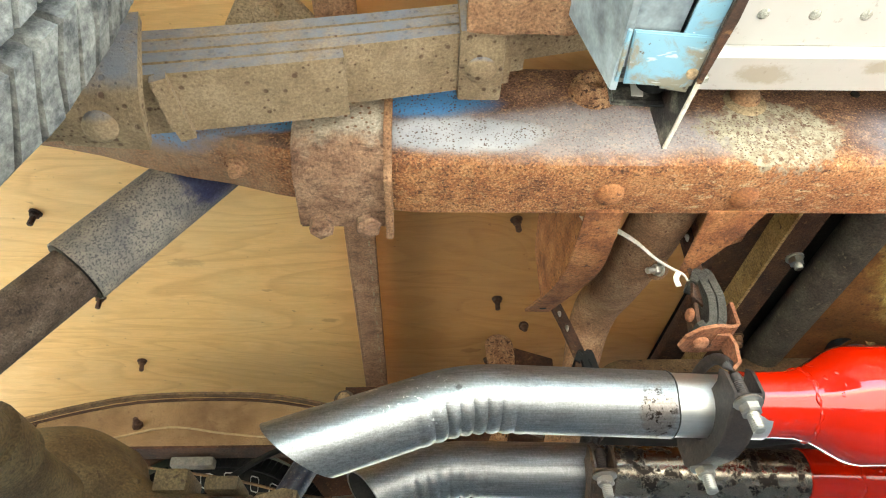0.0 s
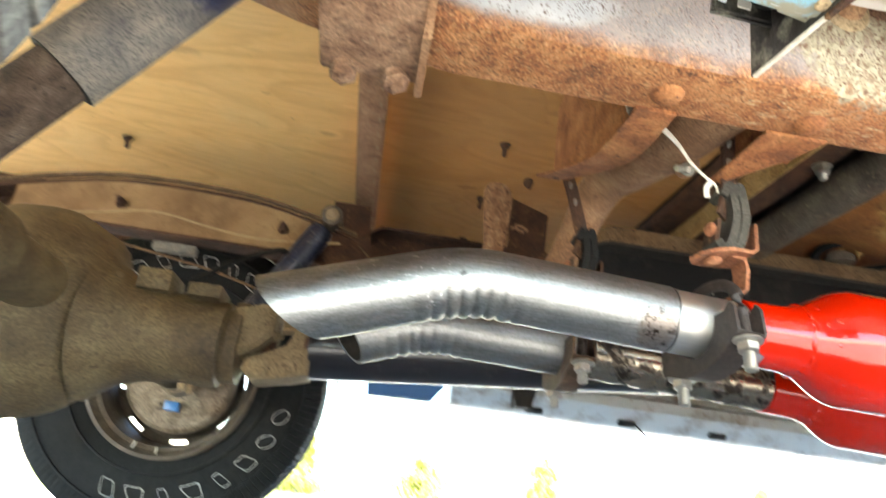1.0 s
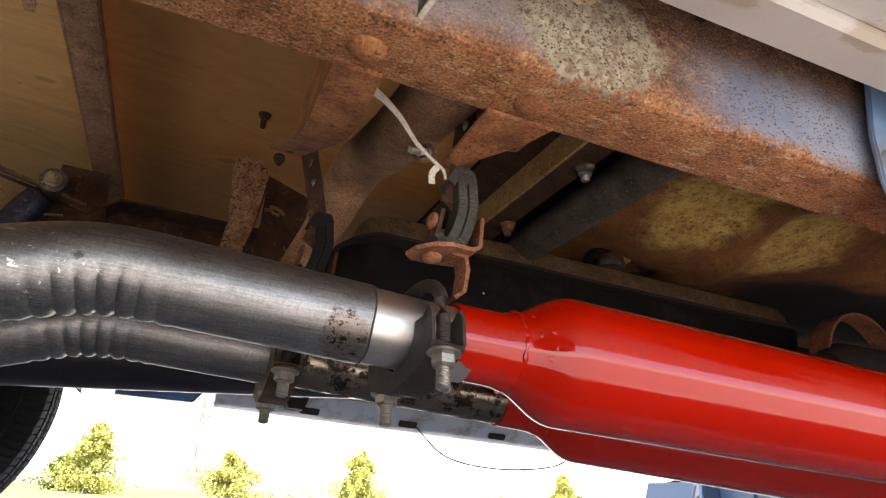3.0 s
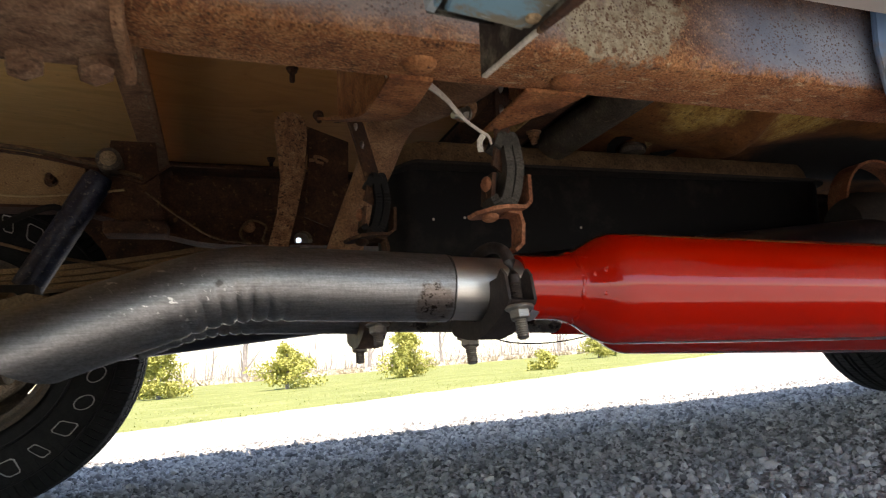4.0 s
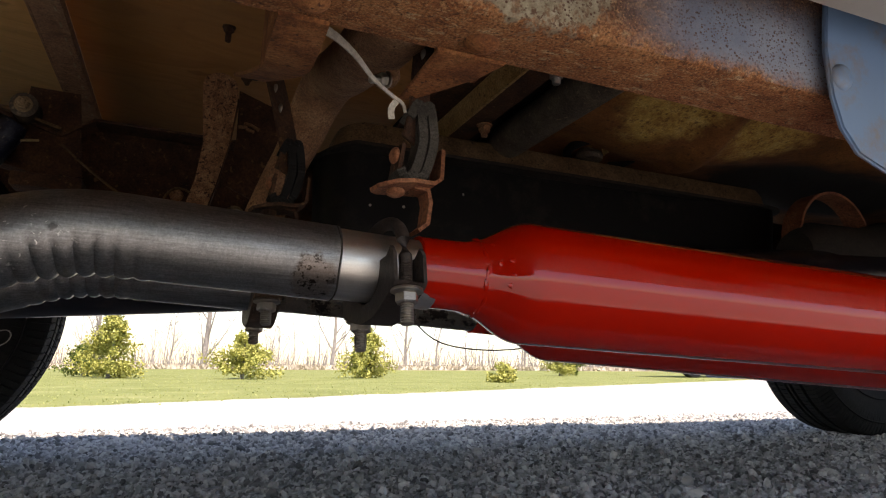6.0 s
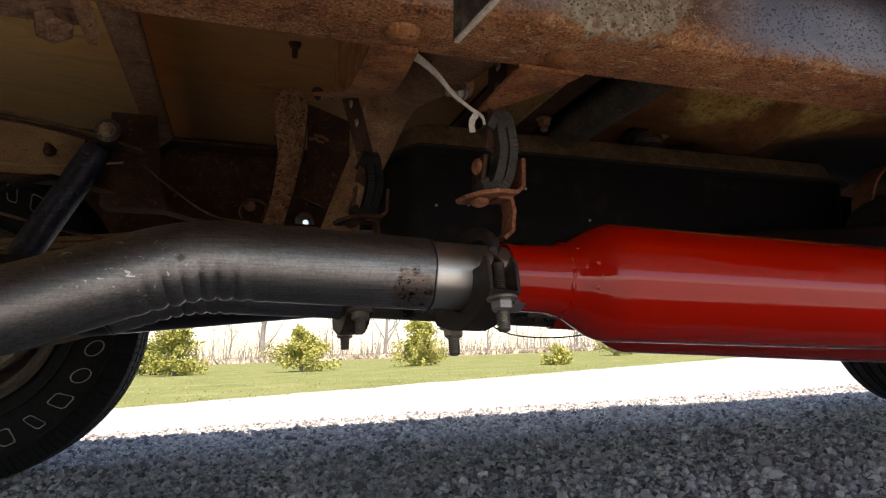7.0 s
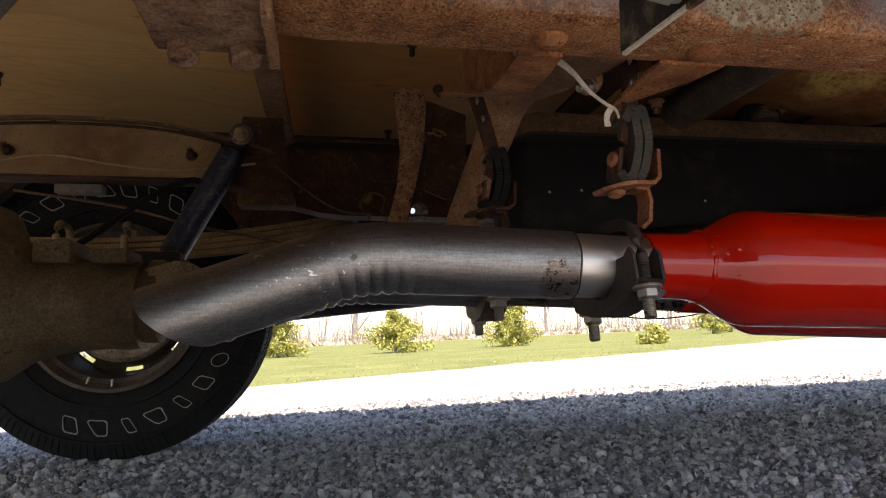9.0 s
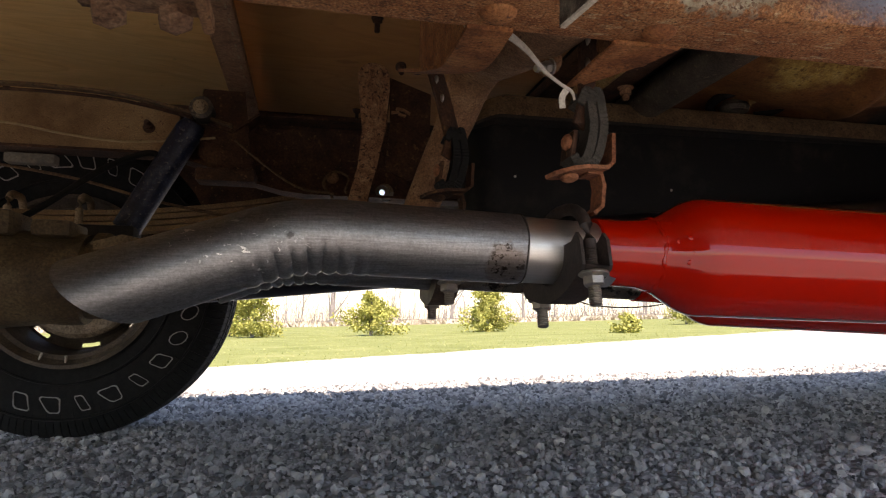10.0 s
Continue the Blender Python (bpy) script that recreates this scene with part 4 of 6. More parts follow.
def far_bottom(x):
    t = min(max((x + 0.45) / 0.3, 0.0), 1.0)
    return 0.615 + (0.55 - 0.615) * t * t * (3 - 2 * t)


def far_top(x):
    return 0.71 if x > -0.3 else 0.715 - 0.42 * max(0.0, abs(x + 0.66) - 0.12) ** 1.6 + 0.012 * math.exp(-(((x + 0.66) / 0.2) ** 2))


def channel_rail(web_y, inward, low, high):
    """A C channel open to the truck's middle, following rail_bottom, with rounded corners."""
    bm = bmesh.new()
    xs = [-1.6 + i * 0.05 for i in range(29)] + [-0.15 + 0.15 * i for i in range(22)]
    rings = []
    for x in xs:
        zb, H, T, F = low(x), high(x) - low(x), RAIL_T, FLANGE
        sec = [(F, 0), (0.012, 0), (0.0035, 0.0035), (0, 0.012), (0, H - 0.012), (0.0035, H - 0.0035), (0.012, H), (F, H), (F, H - T), (0.012, H - T), (T, H - 0.012), (T, 0.012), (0.012, T), (F, T)]
        rings.append([bm.verts.new((x, web_y + inward * y, zb + z)) for y, z in sec])
    k = len(rings[0])
    for a, b in zip(rings, rings[1:]):
        for i in range(k):
            bm.faces.new((a[i], a[(i + 1) % k], b[(i + 1) % k], b[i]))
    bm.faces.new(rings[0])
    bm.faces.new(rings[-1])
    return bm


near_rail = thing("frame_rail", (0.0, 0.0, 0.55), "rusty steel truck frame rail with flaking blue-grey paint", "frame rail", "truck frame rails")
part("channel", channel_rail(RAIL_Y, 1, rail_bottom, rail_top), RAIL, near_rail)
for rx, ry in ((0.0, -0.004), (0.143, 0.0)):
    part("rivet", rivet((rx, ry, 0.5505), (0, 0, -1), 0.0155, 0.0085), RUST, near_rail)
part("bolt_washer", rivet((0.157, RAIL_Y, 0.649), (0, -1, 0), 0.0235, 0.005), DUST, near_rail, "broad mud-coated washer")
part("flange_bolt", rivet((0.156, RAIL_Y - 0.0045, 0.651), (0, -1, 0), 0.0165, 0.013), DUST_RUST, near_rail, "large domed mud-coated bolt")
part("flange_bolt", hexbolt((-0.385, -0.012, rail_bottom(-0.385)), (0, -0.25, -1), 0.012, 0.012, 0.01), DUST_RUST, near_rail)
part("body_mount_boss", lathe([(0.027, 0), (0.025, -0.01), (0.02, -0.017), (0.014, -0.018), (0.01, -0.007)], 24, "y", (-0.008, RAIL_Y, 0.661)), PITTED, near_rail, "round rusted boss with a hole")
part("hole_plug", lathe([(0.005, 0.0), (0.005, -0.0015)], 12, "y", (0.285, RAIL_Y, 0.662)), PLAIN_DARK, near_rail)

far_rail = thing("frame_rail", (0.0, 0.88, 0.55), "far frame rail arching over the axle, coated with dried mud", "frame rail", "truck frame rails")
# the far rail's shade comes partly from this darkened rust colour
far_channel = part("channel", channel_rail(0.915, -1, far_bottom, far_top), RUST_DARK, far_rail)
plate_low = [(x, far_bottom(x) + 0.006) for x in [-1.0 + i * 0.05 for i in range(13)]]
plate_high = [(x, far_top(x) - 0.006) for x in [-0.4 - i * 0.05 for i in range(13)]]
part("arch_plate", prism(plate_low + plate_high, "y", 0.846, 0.851), TAN_PLATE, far_rail, "tan mud-coated plate over the axle")
for rx in (-1.0, -0.55, -0.1, 0.3):
    part("rivet", rivet((rx, 0.909, far_bottom(rx) + 0.05), (0, -1, 0), 0.013, 0.006), DUST_RUST, far_rail)
part("arch_flange", strip([(x, 0.835, far_top(x) + 0.004) for x in [-1.3 + i * 0.05 for i in range(21)]], 0.018, 0.005, (0, 1, 0)), DIRTY, far_rail)

# saddle bracket that wraps the rail, for the spring's front end
saddle = thing("spring_hanger_bracket", (-0.27, -0.02, 0.53), "rusty folded steel hanger bracket wrapped round the rail", "bracket")
sec = [(-0.062, 0.69), (-0.066, 0.66), (-0.066, 0.578), (-0.058, 0.56), (-0.034, 0.544), (0.034, 0.538), (0.04, 0.543), (0.04, 0.556), (0.034, 0.557), (0.033, 0.546), (-0.03, 0.551), (-0.05, 0.565), (-0.058, 0.582), (-0.058, 0.69)]
part("saddle_plate", prism(sec, "x", -0.322, -0.228, 0.002), SADDLE, saddle)
part("edge_flange", prism([(-0.07, 0.7), (-0.074, 0.574), (-0.036, 0.535), (0.044, 0.529), (0.044, 0.543), (-0.03, 0.546), (-0.062, 0.578), (-0.06, 0.7)], "x", -0.232, -0.224, 0.001), DUST_RUST, saddle)
for bx in (-0.3, -0.252):
    part("bolt", hexbolt((bx, 0.028, 0.538), (0.3, -0.3, -1), 0.0135, 0.013, 0.003, washer=False), SADDLE, saddle)


# ---- bed floor ----
bed_floor = thing("bed_floor", (-0.6, 0.43, 0.815), "bare plywood truck bed floor with screws poking through", "bed floor", kind="structure")
part("plywood_sheet", box((-1.75, -0.58, 0.815), (-0.285, 1.45, 0.834), 0.001), PLY, bed_floor)
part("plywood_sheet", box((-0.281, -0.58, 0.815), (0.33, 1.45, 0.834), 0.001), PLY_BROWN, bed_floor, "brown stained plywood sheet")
screws = [(-0.823, 0.331), (-0.811, 0.579), (-0.815, 0.835), (-0.815, 1.099), (-0.042, 0.59), (-0.032, 0.347), (-0.04, 0.84), (-0.04, 1.1), (-1.3, 0.35), (-1.3, 0.84)]
for k, (sx, sy) in enumerate(screws):
    bm = hexbolt((sx, sy, 0.815), (0.12 * (k % 3 - 1), 0.1, -1), 0.0085, 0.007, 0.016)
    part("screw", bm, RUST_DARK, bed_floor, "rusted bolt end with nut")
# cross sills under the sheet
sill = thing("bed_cross_sill", (-0.29, 0.45, 0.77), "rusty perforated angle iron under the plywood", "cross sill", "bed cross sills")
part("web", box((-0.318, -0.55, 0.7705), (-0.314, 1.2, 0.8145), 0.001), DUST_RUST, sill)
part("flange", box((-0.314, -0.55, 0.7705), (-0.27, 1.2, 0.7745), 0.001), DUST_RUST, sill)
part("lip", box((-0.2735, -0.55, 0.7745), (-0.2695, 1.2, 0.7865), 0.001), DUST_RUST, sill)
bm = bmesh.new()
for k in range(30):
    add_box(bm, (-0.281, -0.05 + k * 0.05, 0.7695), (-0.278, -0.036 + k * 0.05, 0.7704), 0.0003)
part("punched_slots", bm, DUST, sill, "pale worn slots along the edge")
gusset = thing("bed_gusset", (-0.43, -0.01, 0.78), "muddy triangular gusset plate bolted under the bed", "gusset plate")
part("plate", prism([(-0.36, -0.085), (-0.315, -0.025), (-0.44, -0.018), (-0.4, -0.085)], "z", 0.804, 0.8145, 0.001), DUST, gusset)
part("bolt", hexbolt((-0.378, -0.05, 0.804), (0, -0.1, -1), 0.015, 0.018), DUST, gusset)


# ---- rear axle ----
AXLE_Y = 0.54
axle = thing("rear_axle", (REAR_X, AXLE_Y, 0.25), "grimy cast rear axle housing with differential", "axle")
part("axle_tube", sweep([(REAR_X, 1.21, HUB_Z), (REAR_X, 0.62, HUB_Z)], 0.042, 24), GREASE, axle)
part("axle_tube", sweep([(REAR_X, -0.33, HUB_Z), (REAR_X, 0.46, HUB_Z)], 0.042, 24), GREASE, axle)
bm = bmesh.new()
bmesh.ops.create_uvsphere(bm, u_segments=40, v_segments=24, radius=1.0)
for v in bm.verts:
    p = v.co
    q = Vector((p.x * 0.16, p.y * 0.14, p.z * 0.16))
    if p.x > 0.3:
        q.y *= 1 - 0.35 * (p.x - 0.3)
    q += Vector((noise.noise(q * 18) * 0.008,) * 3)
    v.co = q + Vector((REAR_X - 0.05, AXLE_Y, HUB_Z - 0.02))
part("differential_housing", bm, GREASE, axle, "bulging oily differential housing")
snout = [(0.11, -0.64), (0.082, -0.6), (0.07, -0.56), (0.064, -0.5), (0.066, -0.47), (0.064, -0.452), (0.056, -0.45), (0.056, -0.44)]
part("pinion_snout", lathe([(r, x) for r, x in snout], 40, "x", (0, AXLE_Y, 0.354)), GREASE, axle)
for a in range(6):
    t = a * 1.047 + 0.3
    part("rib", box((-0.6, AXLE_Y + 0.06 * math.cos(t) - 0.005, 0.354 + 0.06 * math.sin(t) - 0.005), (-0.49, AXLE_Y + 0.06 * math.cos(t) + 0.005, 0.354 + 0.06 * math.sin(t) + 0.005), 0.003), GREASE, axle)
for k in range(8):
    t = k * 0.785
    part("cover_bolt", hexbolt((REAR_X - 0.17, AXLE_Y + 0.1 * math.cos(t), HUB_Z + 0.1 * math.sin(t)), (-1, 0, 0), 0.009, 0.008), GREASE, axle)
for sy in (0.72, 0.26):
    part("tube_collar", sweep([(REAR_X, sy - 0.03, HUB_Z), (REAR_X, sy + 0.03, HUB_Z)], 0.052, 24), GREASE, axle)
part("lower_mount", box((-0.57, 0.8, 0.355), (-0.46, 0.862, 0.468), 0.006), PLAIN_DARK, axle, "greasy lower shock mount")
# bumps and brackets on top of the snout
for bx, h in ((-0.63, 0.02), (-0.56, 0.034), (-0.485, 0.022)):
    part("cast_lug", box((bx - 0.028, AXLE_Y - 0.06, 0.41), (bx + 0.022, AXLE_Y + 0.02, 0.41 + h), 0.006), GREASE, axle)

# ---- drive shaft ----
SH_Z, SH_SLOPE, SH_R = 0.36, 0.1, 0.047
def shaft_at(x):
    return (x, AXLE_Y, SH_Z + SH_SLOPE * (x + 0.4))
shaft = thing("drive_shaft", (-0.35, AXLE_Y, 0.3), "black painted steel drive shaft with chipped end weld", "drive shaft")
part("tube", sweep([shaft_at(-0.325), shaft_at(0.3), shaft_at(1.9)], SH_R, 36), SHAFT_BLACK, shaft)
part("weld_ring", lathe([(0.042, -0.334), (0.046, -0.33), (0.046, -0.322), (0.043, -0.319)], 36, "x", (0, AXLE_Y, SH_Z + 0.0075)), RUST_DARK, shaft)
part("companion_flange", lathe([(0.055, -0.442), (0.062, -0.44), (0.062, -0.426), (0.04, -0.42), (0.035, -0.41)], 36, "x", (0, AXLE_Y, SH_Z)), GREASE, shaft)
part("flange_yoke", prism([(-0.44, 0.325), (-0.395, 0.352), (-0.378, 0.372), (-0.378, 0.412), (-0.4, 0.416), (-0.44, 0.404)], "y", AXLE_Y - 0.052, AXLE_Y + 0.052, 0.005), YOKE_MUD, shaft, "tan cast yoke caked with dust")
part("tube_yoke", prism([(-0.318, 0.404), (-0.318, 0.322), (-0.345, 0.314), (-0.4, 0.303), (-0.416, 0.318), (-0.41, 0.337), (-0.37, 0.346), (-0.352, 0.356), (-0.345, 0.4)], "y", AXLE_Y - 0.045, AXLE_Y + 0.045, 0.005), YOKE_MUD, shaft, "tan cast yoke caked with dust")
for s in (1, -1):
    part("bearing_cap", lathe([(0.0155, 0.0), (0.0155, 0.006), (0.012, 0.0085), (0.0, 0.0085)] if s > 0 else [(0.0, -0.0085), (0.012, -0.0085), (0.0155, -0.006), (0.0155, 0.0)], 24, "y", (-0.392, AXLE_Y + s * 0.045, 0.321)), YOKE_MUD, shaft)
part("cross_joint", sweep([(-0.392, AXLE_Y, SH_Z - 0.04), (-0.392, AXLE_Y, SH_Z + 0.04)], 0.016, 18), RUST_DARK, shaft)
part("yoke_bolt", hexbolt((-0.378, AXLE_Y - 0.035, 0.372), (1, 0, 0), 0.007, 0.006, 0.006), YOKE_MUD, shaft)


# ---- leaf springs, shocks ----
def leaf_spring(yc, lift, material, label):
    spring = thing("leaf_spring", (-0.5, yc, 0.42 + lift), label, "leaf spring", "rear leaf springs")

    def z_at(x):
        return 0.432 + lift + 0.105 * ((x + 0.75) / 0.75) ** 2 * (1.0 if x > -0.75 else 0.9)

    spans = [(-1.5, 0.02), (-1.35, -0.115), (-1.2, -0.128), (-1.0, -0.25)]
    for k, (x0, x1) in enumerate(reversed(spans)):
        zo = k * 0.0134
        xs = [x0 + (x1 - x0) * i / 24 for i in range(25)]
        part("leaf", strip([(x, yc, z_at(x) + zo) for x in xs], 0.051, 0.0106, (0, 1, 0)), material, spring)
    part("eye", lathe([(0.03, -0.03), (0.03, 0.03)], 24, "y", (0.04, yc, z_at(0.02) + 0.04)), DUST, spring)
    return spring, z_at


near_spring, near_z = leaf_spring(-0.2, 0.0, SPRING, "mud-caked multi-leaf rear spring beside the rail")
clip = part("rebound_clip", box((-0.168, -0.2315, near_z(-0.15) - 0.002), (-0.134, -0.1685, near_z(-0.15) + 0.05), 0.003), SPRING, near_spring, "folded steel clip round the leaves")
part("clip_bolt", rivet((-0.151, -0.198, near_z(-0.15) - 0.002), (0, 0, -1), 0.012, 0.005), SPRING, clip)
stop = thing("spring_end_bracket", (-0.41, -0.2, 0.43), "muddy upright bracket plate at the leaf spring", "bracket")
wrap = smooth_path([(-0.422, -0.238, 0.492), (-0.414, -0.238, 0.46), (-0.408, -0.233, 0.436), (-0.406, -0.215, 0.425), (-0.408, -0.188, 0.427)], 6)
part("wrapped_plate", strip(wrap, [0.066] * 12 + [0.066 - 0.001 * i for i in range(13)], 0.008, (1, 0, 0)), SPRING, stop)
part("lip_plate", strip([(-0.369, -0.228, 0.447), (-0.364, -0.2, 0.443), (-0.362, -0.178, 0.447)], 0.011, 0.01, (1, 0, 0.3)), SPRING, stop)
part("round_boss", rivet((-0.404, -0.21, 0.4195), (0.1, -0.4, -1), 0.0115, 0.007), SPRING, stop)
far_spring, far_z = leaf_spring(1.08, 0.05, TAN_PLATE, "mud-caked leaf spring on the far side")
for ux in (-0.77, -0.63):
    part("u_bolt", sweep(smooth_path([(ux, 1.04, 0.33), (ux, 1.04, 0.53), (ux, 1.08, 0.56), (ux, 1.12, 0.53), (ux, 1.12, 0.33)], 5), 0.008, 12), DUST, far_spring)
part("spring_pad", box((-0.8, 1.035, 0.425), (-0.6, 1.125, 0.468), 0.006), GREASE, far_spring)


def shock(top, bottom, r, cover, material, cover_material, label):
    top, bottom = Vector(top), Vector(bottom)
    d = (bottom - top).normalized()
    ob = thing("shock_absorber", tuple(bottom), label, "shock absorber", "rear shock absorbers")
    ln = (bottom - top).length
    n = 16
    part("dust_cover", sweep([top + d * (0.03 + (cover - 0.03) * i / n) for i in range(n + 1)], [r * 0.8] + [r] * n, 32), cover_material, ob, "outer tube with stone chips")
    part("cover_mouth", sweep([top + d * (cover - 0.004), top + d * (cover + 0.0008)], r * 0.955, 32), PLAIN_DARK, ob, "dark mouth of the outer tube")
    part("body", sweep([top + d * (cover - 0.02), top + d * (ln - 0.035)], r * 0.8, 28), material, ob)
    side = Vector((0, 1, 0))
    for p in (top, bottom):
        part("eye", sweep([p - side * 0.022, p + side * 0.022], 0.022, 20), DARK_STEEL, ob)
    part("mount_bolt", hexbolt(tuple(top - side * 0.024), (0, -1, 0), 0.0115, 0.012, 0.006), DUST, ob, "dusty hex bolt through the eye")
    return ob


shock((-0.375, 0.065, 0.76), (-0.675, 0.065, 0.33), 0.0385, 0.315, SHOCK_BROWN, SHOCK_GREY, "stone-chipped grey and blue shock absorber")
shock((-0.356, 0.83, 0.703), (-0.55, 0.85, 0.345), 0.0265, 0.27, DARK_STEEL, NAVY, "navy blue shock absorber on the far rail")
mount = thing("shock_mount", (-0.33, 0.84, 0.6), "dark rusty plate holding the far shock absorber", "bracket")
part("plate", prism([(-0.36, 0.755), (-0.28, 0.755), (-0.26, 0.6), (-0.33, 0.57), (-0.375, 0.64)], "y", 0.853, 0.861, 0.002), RUST_DARK, mount)
part("foot", box((-0.36, 0.8, 0.56), (-0.25, 0.86, 0.585), 0.005), RUST_DARK, mount)


# ---- exhaust ----
def ex_pipe(y0, sy, z0, sz):
    return lambda x: Vector((x, y0 + sy * x, z0 + sz * x))


line1 = ex_pipe(0.1165, 0.04, 0.3738, -0.03)
line2 = ex_pipe(0.315, 0.0, 0.3735, -0.035)


def tail_tip(line, join, bend, end, drop, nrm, material, label):
    """A tailpipe tip: a straight run, a crimped bend downwards and an oblique cut end."""
    tip = thing("exhaust_tip", tuple(line((join + end) / 2)), label, "exhaust pipe", "twin exhaust tips")
    R = 0.034
    pts, n = [], 190
    x_b0, x_b1 = bend + 0.045, bend - 0.05
    z, x, ang, y = line(join).z, join, math.atan2(-(line(1).z - line(0).z), 1.0), 0.0
    step = (join - end) / n / math.cos(drop * 0.5)
    for i in range(n + 1):
        pts.append(Vector((x, line(x).y, z)))
        t = min(max((x_b0 - x) / (x_b0 - x_b1), 0), 1)
        a = -0.03 + (drop + 0.03) * t * t * (3 - 2 * t)
        x -= step * math.cos(a)
        z -= step * math.sin(a)

    def wrinkle(i, a):
        s = (pts[i].x - bend) / 0.066
        if abs(s) > 1:
            return 1.0
        low = max(0.0, -math.sin(a + 0.2)) ** 1.7
        crest = abs(math.sin(pts[i].x * math.pi / 0.0148))
        dent = 0.03 * math.exp(-(((pts[i].x - bend + 0.008) / 0.012) ** 2)) * max(0.0, math.cos(a - math.pi)) ** 6
        return 1.0 + 0.115 * low * (1 - s * s) ** 0.7 * (crest**0.75 - 0.75) - dent

    bm = bmesh.new()
    sweep(pts, R, 56, False, bm, shape=wrinkle)
    inner = bmesh.new()
    sweep(pts[: n + 1 : 5], R - 0.0035, 56, False, inner)
    # oblique cut
    d = (pts[-1] - pts[-2]).normalized()
    nrm = Vector(nrm).normalized()
    at = pts[-1] - d * 0.034
    for b in (bm, inner):
        bmesh.ops.bisect_plane(b, geom=b.verts[:] + b.edges[:] + b.faces[:], plane_co=at, plane_no=nrm, clear_outer=True)
    part("outer_wall", bm, material, tip)
    part("inner_wall", inner, PLAIN_DARK, tip, "sooty black inside")
    rim = bmesh.new()
    side = d.cross(Vector((0, 0, 1))).normalized()
    up = side.cross(d).normalized()
    ring = []
    for rr in (R + 0.0002, R - 0.0036):
        loop = []
        for k in range(56):
            a = 2 * math.pi * k / 56
            p = at + side * rr * math.cos(a) + up * rr * math.sin(a)
            p = p + d * ((at - p).dot(nrm) / d.dot(nrm))
            loop.append(rim.verts.new(p))
        ring.append(loop)
    for k in range(56):
        rim.faces.new((ring[0][k], ring[0][(k + 1) % 56], ring[1][(k + 1) % 56], ring[1][k]))
    part("cut_edge", rim, TIP_STEEL, tip)
    return tip


tip1 = tail_tip(line1, 0.056, -0.148, -0.347, 0.335, (-0.6, 0.45, -0.66), TIP_STEEL, "dull aluminised exhaust tip with crimped bend and angled end")
tip2 = tail_tip(line2, 0.026, -0.168, -0.298, 0.335, (-0.75, -0.2, -0.6), TIP_STEEL, "second aluminised exhaust tip behind the first")


def inlet(line, x0, x1, r, material, label):
    bm = bmesh.new()
    n = 14
    sweep([line(x0 + (x1 - x0) * i / n) for i in range(n + 1)], r, 44, True, bm)
    return single("exhaust_pipe", bm, material, label, "exhaust pipe", "connecting exhaust pipes")


for seam_line, sx in ((line1, 0.056), (line2, 0.026)):
    c = seam_line(sx)
    bm = sweep([c + Vector((0.0006 * math.sin(5 * t), 0.0336 * math.cos(t), 0.0336 * math.sin(t))) for t in [2 * math.pi * i / 60 for i in range(61)]], 0.0009, 6, False, up=(1, 0, 0))
    part("mouth_seam", bm, PLAIN_DARK, tip1 if seam_line is line1 else tip2, "dark gap at the sleeve")
inlet(line1, 0.04, 0.15, 0.0322, PIPE_BARE, "bright bare steel sleeve at the muffler outlet")
inlet(line2, 0.02, 0.295, 0.0318, PIPE_STAINED, "scorched bare steel pipe with dark spots")


def muffler(line, x0, length, label):
    ob = thing("muffler", tuple(line(x0 + 0.3) - Vector((0, 0, 0.06))), label, "muffler", "twin red mufflers")
    prof, body = [], 0.0608
    neck = 0.0338
    for x, r in ((0, neck - 0.001), (0.001, neck), (0.03, neck), (0.046, neck + 0.0004), (0.055, neck + 0.0026)):
        prof.append((x, r))
    for i in range(1, 15):
        t = i / 14
        prof.append((0.055 + 0.06 * t, neck + 0.0026 + (body - neck - 0.0026) * (math.sin((t - 0.5) * math.pi) * 0.5 + 0.5) ** 0.85))
    prof += [(0.2, body), (length * 0.5, body), (length - 0.15, body), (length - 0.1, body - 0.004), (length - 0.05, neck + 0.003), (length, neck)]
    part("shell", sweep([line(x0 + x) for x, _ in prof], [r for _, r in prof], 64), RED, ob, "glossy red painted shell with runs in the paint")
    c = line(x0 + 0.0605)
    turns = [2 * math.pi * i / 90 for i in range(91)]
    bm = sweep([c + Vector((0.0012 * math.sin(7 * t), 0.0362 * math.cos(t), 0.0362 * math.sin(t))) for t in turns], [0.0023 + 0.0007 * math.sin(15 * t) for t in turns], 8, False, up=(1, 0, 0))
    part("weld_bead", bm, RED, ob, "lumpy weld bead under red paint")
    rng = random.Random(int(x0 * 1000))
    for k in range(6):
        a, dx = 2.75 + rng.uniform(-0.55, 0.75), rng.uniform(-0.004, 0.03)
        rr = 0.036 + max(0.0, dx) * 0.55
        bm = bmesh.new()
        bmesh.ops.create_uvsphere(bm, u_segments=12, v_segments=8, radius=1.0)
        size = Matrix.Diagonal((rng.uniform(0.003, 0.007), 0.0007, rng.uniform(0.002, 0.005), 1))
        at = c + Vector((dx, rr * math.cos(a), rr * math.sin(a)))
        bmesh.ops.transform(bm, matrix=Matrix.Translation(at) @ Matrix.Rotation(a, 4, "X") @ size, verts=bm.verts)
        part("paint_run", bm, RED, ob)
    return ob


muf_line1 = ex_pipe(0.1245, -0.02, 0.3755, -0.022)
muffler(muf_line1, 0.134, 1.35, "glossy red glasspack muffler with round shell")
muffler(line2, 0.28, 1.25, "second glossy red round muffler beside the first")


